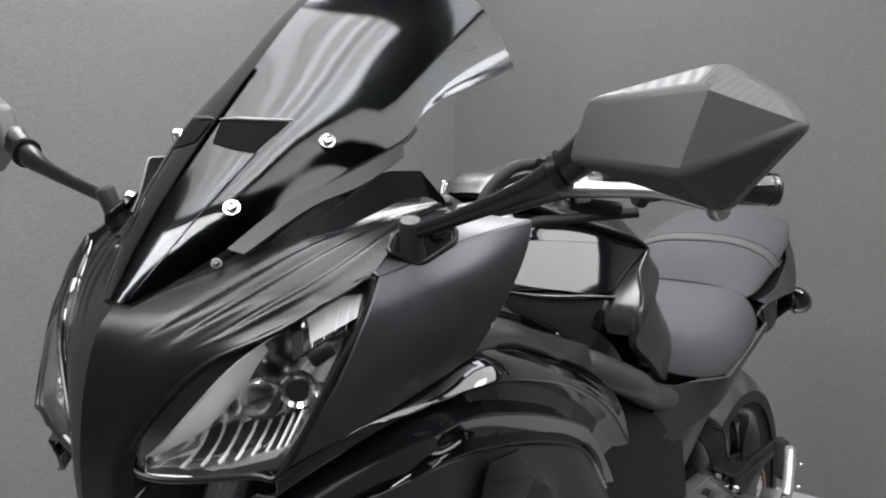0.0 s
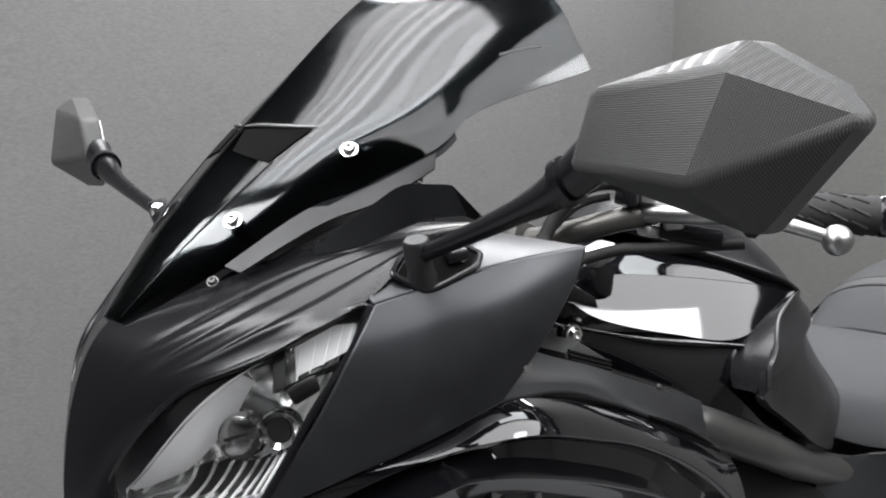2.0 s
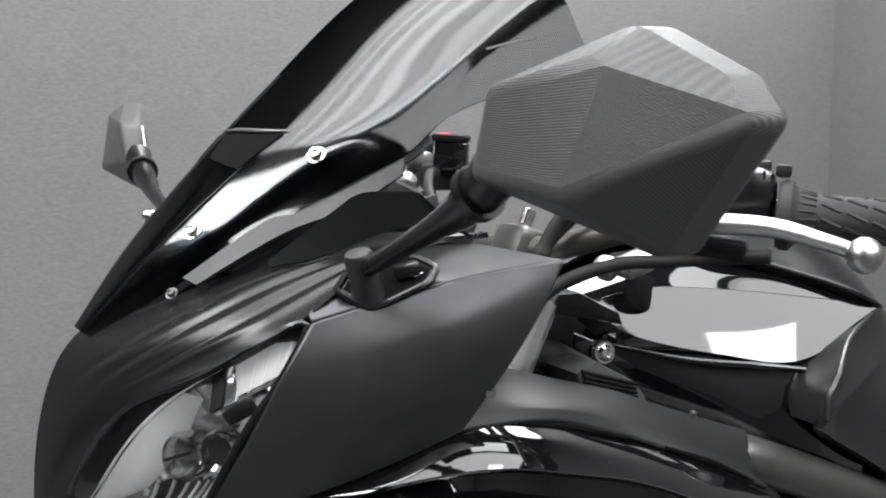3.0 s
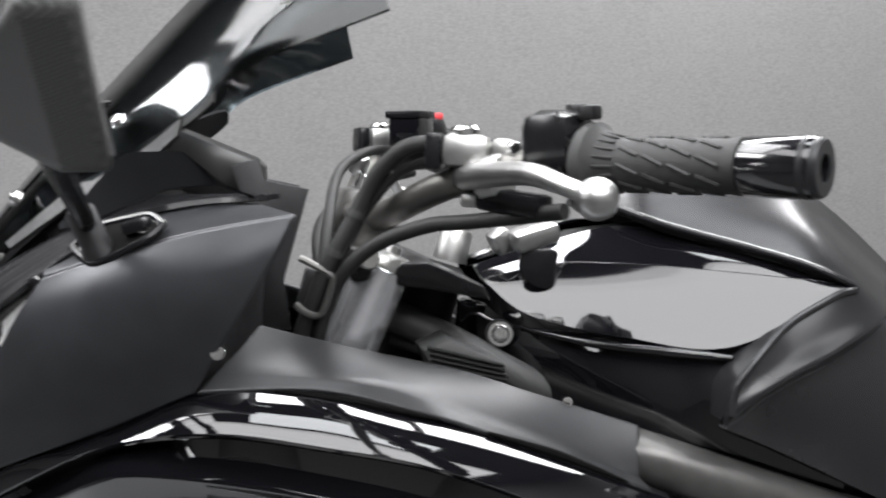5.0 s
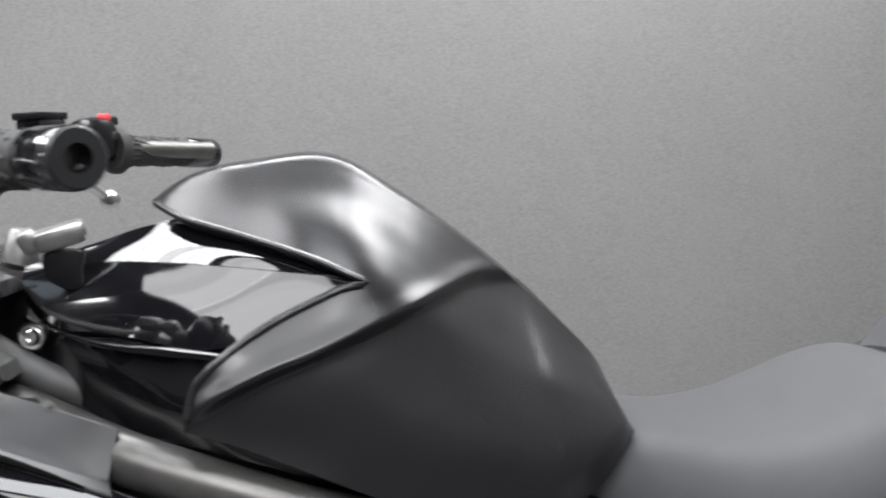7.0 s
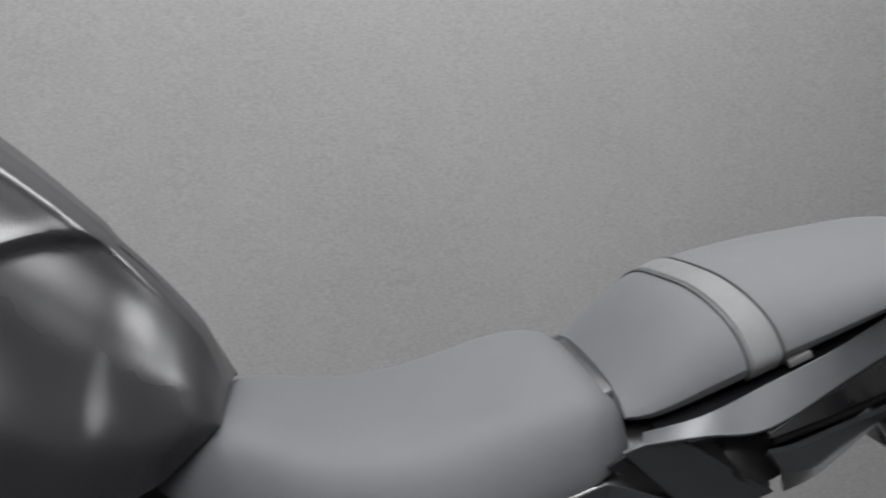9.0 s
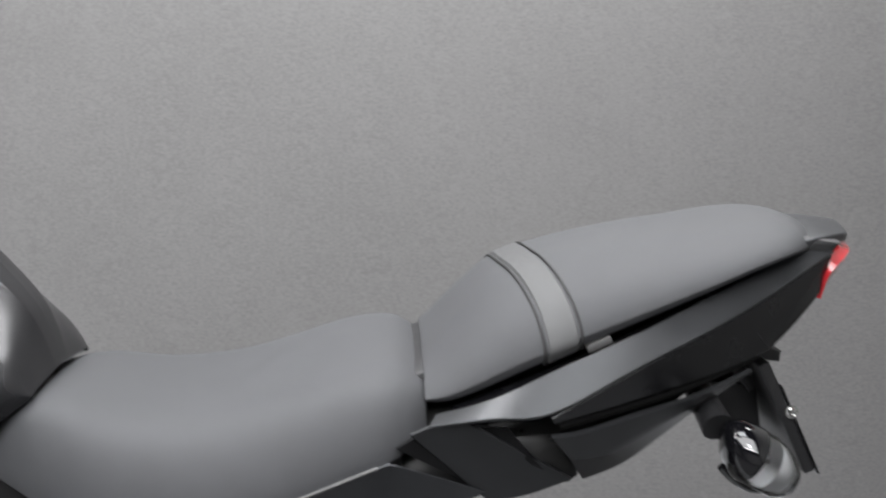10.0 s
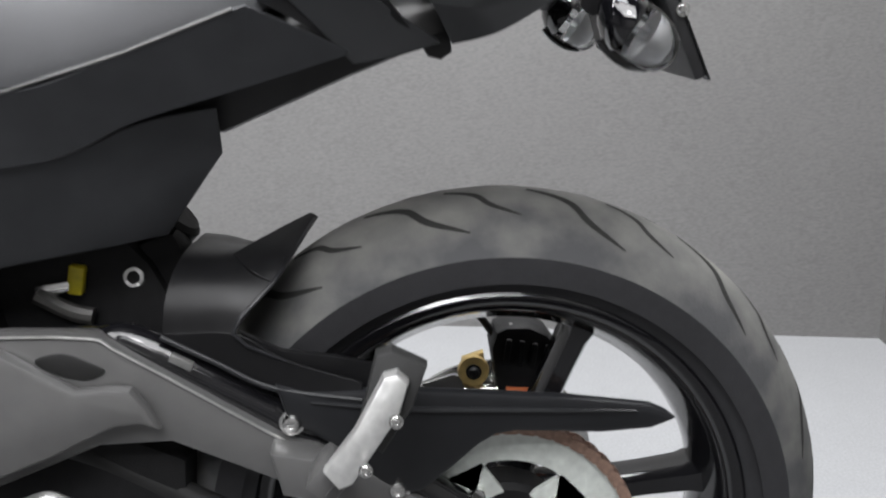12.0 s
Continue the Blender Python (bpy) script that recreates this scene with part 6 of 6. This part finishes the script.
chain.parent = bike
chain["label"] = "rusty brown drive chain"


def link_mesh():
    bm = joined(*[slab([(-0.0105, 0), (-0.0085, 0.0052), (-0.003, 0.0050), (0, 0.0036), (0.003, 0.0050), (0.0085, 0.0052), (0.0105, 0), (0.0085, -0.0052), (0.003, -0.0050), (0, -0.0036), (-0.003, -0.0050), (-0.0085, -0.0052)], y, y + 0.0018, 0) for y in (-0.008, 0.0062)],
                rod((-0.0079, -0.0062, 0), (-0.0079, 0.0062, 0), 0.005, None, 8), rod((0.0079, -0.0062, 0), (0.0079, 0.0062, 0), 0.005, None, 8))
    me = bpy.data.meshes.new("chain_link")
    bm.to_mesh(me)
    bm.free()
    me.materials.append(CHAIN)
    return me


LINK = link_mesh()
r_c = 0.1165
runs = []
for k in range(26):
    a = radians(-12) + k * 0.01588 / r_c
    runs.append((r_c * math.sin(a), 0.312 + r_c * math.cos(a), math.degrees(a)))
x, z = r_c * math.sin(radians(-12)), 0.312 + r_c * math.cos(radians(-12))
for k in range(1, 26):
    runs.append((x - 0.01588 * k, z - 0.01588 * k * -0.03, -2))
for cx, cz, ang in runs:
    ob = new("link", LINK)
    ob.parent = chain
    ob.matrix_basis = pose(cx, -0.090, cz, 0, ang, 0)

# swingarm, its cover, chain guard and hugger
part("swingarm", slab([(-0.592, 0.478), (-0.513, 0.510), (-0.415, 0.522), (-0.345, 0.522), (-0.328, 0.514), (-0.190, 0.433), (-0.165, 0.428), (-0.020, 0.345), (0.040, 0.335), (0.050, 0.290), (-0.020, 0.285), (-0.174, 0.386), (-0.284, 0.431), (-0.343, 0.427), (-0.438, 0.385), (-0.547, 0.380)], -0.132, -0.104, 0.005), ARM, bike, "dark grey swingarm plate")
part("swingarm_tube", tube([(-0.500, -0.080, 0.490), (-0.400, -0.092, 0.498), (-0.345, -0.100, 0.505), (-0.309, -0.104, 0.504), (-0.193, -0.106, 0.444), (-0.080, -0.106, 0.380), (0.020, -0.106, 0.315)], 0.0165, 16), RIMM, bike, "gloss black swingarm tube")
part("swingarm_right", tube([(-0.513, 0.100, 0.498), (-0.298, 0.112, 0.459), (0.020, 0.112, 0.315)], 0.024, 16), ARM, bike)
part("axle", rod((0, -0.135, 0.312), (0, 0.135, 0.312), 0.011, None, 20), STEEL, bike)
part("frame_plate", slab([(-0.550, 0.545), (-0.470, 0.530), (-0.409, 0.513), (-0.354, 0.482), (-0.330, 0.485), (-0.311, 0.484), (-0.300, 0.470), (-0.289, 0.450), (-0.305, 0.455), (-0.326, 0.452), (-0.377, 0.425), (-0.418, 0.407), (-0.575, 0.380)], -0.152, -0.135, 0.005), ARM, bike, "grey cast footrest plate")
part("plate_slot", slab([(-0.389, 0.503), (-0.367, 0.508), (-0.345, 0.500), (-0.334, 0.493), (-0.352, 0.485), (-0.381, 0.494)], -0.1335, -0.1305, 0.001, 3), CABLE, bike)
part("footrest_hanger", tube([(-0.499, -0.155, 0.330), (-0.398, -0.165, 0.388), (-0.363, -0.170, 0.395), (-0.319, -0.165, 0.350)], 0.008, 10), ALLOY, bike, "alloy gear lever")
part("foot_guard", slab([(-0.479, 0.345), (-0.418, 0.375), (-0.368, 0.385), (-0.339, 0.370), (-0.359, 0.330), (-0.450, 0.310)], -0.155, -0.145, 0.003), ARM, bike)
part("chain_guard", slab([(-0.200, 0.482), (-0.174, 0.475), (-0.132, 0.476), (-0.091, 0.477), (-0.025, 0.475), (0.041, 0.472), (0.112, 0.465), (0.126, 0.459), (0.135, 0.452), (0.114, 0.443), (0.072, 0.439), (0.0, 0.440), (-0.016, 0.437), (-0.030, 0.428), (-0.052, 0.407), (-0.076, 0.386), (-0.100, 0.378), (-0.138, 0.418), (-0.190, 0.450)], -0.130, -0.116, 0.005), COVER, bike, "black plastic chain guard")
hug = orient(net([
    [(-0.291, -0.118, 0.519), (-0.271, -0.121, 0.521), (-0.252, -0.123, 0.5225), (-0.232, -0.125, 0.524)],
    [(-0.290, -0.110, 0.543), (-0.267, -0.113, 0.545), (-0.243, -0.116, 0.546), (-0.218, -0.118, 0.543)],
    [(-0.287, -0.095, 0.562), (-0.262, -0.098, 0.564), (-0.237, -0.101, 0.564), (-0.202, -0.103, 0.561)],
    [(-0.283, -0.068, 0.574), (-0.258, -0.068, 0.575), (-0.234, -0.070, 0.577), (-0.196, -0.080, 0.577)],
    [(-0.282, -0.020, 0.574), (-0.262, -0.020, 0.574), (-0.240, -0.024, 0.573), (-0.212, -0.034, 0.575)],
    [(-0.281, 0.040, 0.568), (-0.262, 0.040, 0.566), (-0.250, 0.040, 0.562), (-0.240, 0.040, 0.556)],
    [(-0.279, 0.090, 0.540), (-0.258, 0.096, 0.530), (-0.238, 0.103, 0.510), (-0.200, 0.106, 0.490)]], 6, 6), (0, -0.5, 1))
bmesh.ops.solidify(hug, geom=hug.faces[:], thickness=0.003)
part("hugger", hug, HUGM, bike, "black plastic rear hugger", sharp=40)
fin = orient(net([
    [(-0.240, -0.072, 0.577), (-0.222, -0.050, 0.584), (-0.200, -0.024, 0.592), (-0.181, 0.000, 0.598)],
    [(-0.222, -0.098, 0.570), (-0.205, -0.074, 0.580), (-0.192, -0.040, 0.588), (-0.177, 0.000, 0.597)],
    [(-0.203, -0.104, 0.561), (-0.192, -0.086, 0.574), (-0.184, -0.050, 0.583), (-0.173, 0.000, 0.594)]], 5, 4), (-0.5, -1, 0.3))
bmesh.ops.solidify(fin, geom=fin.faces[:], thickness=0.004)
part("hugger_fin", fin, HUGM, bike, "black hugger fin", bevel=0.0015)
part("hugger_lower", shell([
    [(-0.290, -0.118, 0.521), (-0.232, -0.1255, 0.5235), (-0.190, -0.1255, 0.501), (-0.128, -0.124, 0.482)],
    [(-0.292, -0.119, 0.517), (-0.248, -0.1225, 0.498), (-0.200, -0.126, 0.477), (-0.128, -0.128, 0.468)]], 0.003, (0, -1, 0.2), straight=True), HUGM, bike, "black lower flange of the hugger", bevel=0.001)
part("hugger_inner", slab([(-0.230, 0.521), (-0.195, 0.505), (-0.150, 0.500), (-0.112, 0.492), (-0.108, 0.470), (-0.200, 0.470)], -0.112, -0.106, 0.001), HUGM, bike)
part("hugger_rib", tube([(-0.176, -0.006, 0.594), (-0.187, -0.060, 0.580), (-0.202, -0.105, 0.561), (-0.232, -0.1265, 0.524), (-0.190, -0.1265, 0.501)], [0.001, 0.0016, 0.002, 0.002, 0.001], 8, 3), COVER, bike)
# thin alloy tube draws the highlight of the plate's upper edge
part("swingarm_edge_glint", tube([(-0.590, -0.1325, 0.478), (-0.513, -0.1325, 0.509), (-0.415, -0.1325, 0.521), (-0.345, -0.1325, 0.521), (-0.328, -0.1325, 0.513), (-0.260, -0.1325, 0.4735), (-0.192, -0.1325, 0.4335)], 0.0014, 8, 2), ALLOY, bike, "pale line for the highlight on the swingarm's upper edge")
# gloss rib added to give the swingarm tube a highlight line
part("tube_highlight_rib", tube([(-0.345, -0.110, 0.514), (-0.330, -0.114, 0.514), (-0.309, -0.116, 0.509), (-0.200, -0.118, 0.456)], 0.0040, 10), RIMM, bike)
# lighter tube stands in for the highlight along the hugger flange
part("hugger_edge_glint", tube([(-0.292, -0.1195, 0.518), (-0.248, -0.123, 0.498), (-0.200, -0.127, 0.477), (-0.128, -0.129, 0.468)], 0.0024, 10), COVER, bike)
part("guard_stop", box((-0.275, -0.124, 0.499), (0.020, 0.006, 0.008), pose(0, 0, 0, 0, 27, 0), 0.2), ALLOY, bike, "pale stop block under the hugger")
part("guard_crease", tube([(-0.170, -0.1305, 0.466), (-0.090, -0.1315, 0.4615), (0.0, -0.1315, 0.461), (0.100, -0.1315, 0.4605)], [0.001, 0.0026, 0.0026, 0.001], 8), COVER, bike)
bolt((-0.186, -0.127, 0.447), (0, -1, 0.1), 0.008, "guard_bolt", bike)
bolt((-0.098, -0.129, 0.388), (0, -1, 0.1), 0.008, "guard_bolt", bike)
# side cover below the seat and the shock behind it
part("side_cover", shell([
    [(-0.606, -0.139, 0.663), (-0.490, -0.142, 0.660), (-0.370, -0.145, 0.664), (-0.296, -0.135, 0.694), (-0.242, -0.110, 0.704)],
    [(-0.606, -0.140, 0.620), (-0.490, -0.138, 0.625), (-0.380, -0.132, 0.630), (-0.300, -0.115, 0.650), (-0.241, -0.095, 0.666)],
    [(-0.608, -0.130, 0.540), (-0.490, -0.125, 0.558), (-0.415, -0.118, 0.574), (-0.345, -0.098, 0.585), (-0.291, -0.080, 0.594)]], 0.004, straight=True), MATTE, bike, "grey plastic side cover", bevel=0.0015)
part("battery_box", slab([(-0.442, 0.596), (-0.325, 0.625), (-0.257, 0.693), (-0.267, 0.713), (-0.442, 0.684)], -0.07, 0.07, 0.006), DARK, bike)
part("shock_body", rod((-0.395, 0.020, 0.498), (-0.306, 0.020, 0.596), 0.032, None, 24), DARK, bike, "dark rear shock body")
part("shock_spring", tube([(-0.395 + 0.075 * k / 40 + 0.026 * math.cos(k * 0.9) * 0.74, 0.02 + 0.038 * math.sin(k * 0.9), 0.505 + 0.083 * k / 40 - 0.026 * math.cos(k * 0.9) * 0.67) for k in range(41)], 0.005, 8, 3), DARK, bike)
part("shock_mount", box((-0.321, -0.005, 0.549), (0.07, 0.05, 0.055), pose(0, 0, 0, 0, -20, 0), 0.2), DARK, bike)
bolt((-0.332, -0.032, 0.545), (0, -1, 0.15), 0.012, "shock_bolt", bike)
part("hugger_plate", slab([(-0.335, 0.571), (-0.296, 0.564), (-0.248, 0.545), (-0.248, 0.537), (-0.297, 0.543), (-0.326, 0.537)], -0.01, 0.01, 0.002), PLASTIC, bike)
part("wire_plug", box((-0.380, -0.045, 0.545), (0.014, 0.012, 0.026), pose(0, 0, 0, 0, 8, 0), 0.2), YELLOW, bike, "yellow wiring plug")
part("spring_adjuster", box((-0.399, -0.045, 0.537), (0.034, 0.012, 0.012), pose(0, 0, 0, 0, -10, 0), 0.25), STEEL, bike)
part("linkage_arm", tube([(-0.414, -0.050, 0.532), (-0.385, -0.050, 0.517), (-0.366, -0.050, 0.513)], 0.008, 10), FRAME, bike)
part("linkage_rod", tube([(-0.356, -0.030, 0.510), (-0.336, -0.030, 0.527)], 0.009, 10), FRAME, bike)
part("inner_wheelhouse", slab([(-0.606, 0.653), (-0.354, 0.596), (-0.318, 0.560), (-0.296, 0.520), (-0.296, 0.470), (-0.345, 0.420), (-0.418, 0.380), (-0.617, 0.360)], -0.04, 0.09, 0.01), DARK, bike)

# passenger footpeg, folded up, in bright alloy
peg = part("passenger_footpeg", slab([(-0.110, 0.519), (-0.100, 0.522), (-0.091, 0.514), (-0.098, 0.489), (-0.132, 0.438), (-0.142, 0.434), (-0.154, 0.447), (-0.131, 0.478)], -0.215, -0.198, 0.004, 0, 0.15), PEGM, bike, "bright alloy folded passenger footpeg")
part("peg_rubber", slab([(-0.116, 0.530), (-0.104, 0.534), (-0.077, 0.522), (-0.088, 0.490), (-0.110, 0.455), (-0.130, 0.470)], -0.197, -0.178, 0.003, 0, 0.15), RUBBER, peg)
part("peg_clevis", box((-0.154, -0.186, 0.434), (0.018, 0.040, 0.030), pose(0, 0, 0, 0, 35, 0), 0.25), ARM, bike, "alloy footpeg clevis")
for p in ((-0.100, -0.222, 0.490), (-0.122, -0.226, 0.453)):
    bolt(p, (0, -1, 0.15), 0.004, "peg_rivet", peg)
part("peg_bracket", slab([(-0.200, 0.437), (-0.165, 0.432), (-0.135, 0.415), (-0.150, 0.392), (-0.190, 0.400)], -0.165, -0.133, 0.003), ARM, bike)

# rear brake caliper seen through the wheel, and its disc
part("brake_disc", ring([(0.06, 0.088), (0.11, 0.088), (0.11, 0.093), (0.06, 0.093), (0.06, 0.088)], 72), STEEL, rear_wheel, "steel brake disc")
cal = part("brake_caliper", slab([(-0.003, 0.440), (0.002, 0.458), (0.012, 0.464), (0.036, 0.465), (0.056, 0.456), (0.068, 0.440), (0.072, 0.420), (0.068, 0.394), (0.006, 0.392)], 0.072, 0.125, 0.006), DARK, bike, "dark rear brake caliper")
for k in range(4):
    part("caliper_rib", box((0.014 + 0.0135 * k, 0.069, 0.440 - 0.002 * k), (0.006, 0.006, 0.026), pose(0, 0, 0, 0, 6, 0), 0.25), DARK, cal)
part("bleed_nipple", rod((0.020, 0.085, 0.448), (0.016, 0.085, 0.464), 0.004, None, 12), STEEL, cal)
part("caliper_pin", rod((-0.030, 0.075, 0.396), (0.006, 0.075, 0.396), 0.005, None, 14), STEEL, cal)
part("caliper_bracket", slab([(-0.033, 0.431), (-0.011, 0.439), (-0.007, 0.415), (-0.013, 0.398), (-0.031, 0.402)], 0.068, 0.080, 0.002), BRASS, cal, "yellow zinc caliper bracket")
part("pad_edge", slab([(0.014, 0.400), (0.058, 0.398), (0.058, 0.384), (0.014, 0.384)], 0.070, 0.082, 0.002), ORANGE, cal, "orange brake pad backing")
part("bracket_eye", turned([(0.008, 0), (0.0155, 0), (0.0165, 0.003), (0.0155, 0.008), (0.008, 0.008), (0.008, 0)], (-0.021, 0.070, 0.420), (0, -1, 0), 24), BRASS, cal)
bolt((-0.021, 0.060, 0.420), (0, -1, 0), 0.006, "caliper_bolt", cal, DARK)
part("caliper_arm", slab([(-0.100, 0.390), (-0.041, 0.410), (0.0, 0.40), (0.0, 0.38), (-0.050, 0.380)], 0.08, 0.09, 0.002), ARM, bike)
part("caliper_hose", tube([(-0.051, 0.100, 0.469), (-0.021, 0.100, 0.474), (0.004, 0.100, 0.444)], 0.004, 10), CABLE, bike)
part("rear_harness", tube([(-0.436, -0.100, 0.439), (-0.358, -0.090, 0.400), (-0.279, -0.090, 0.360), (-0.220, -0.090, 0.330)], 0.012, 12), CABLE, bike)
part("gearbox_cover", slab([(-0.595, 0.419), (-0.447, 0.410), (-0.348, 0.429), (-0.279, 0.400), (-0.280, 0.330), (-0.450, 0.280), (-0.6, 0.28)], -0.10, -0.02, 0.01), DARK, bike)
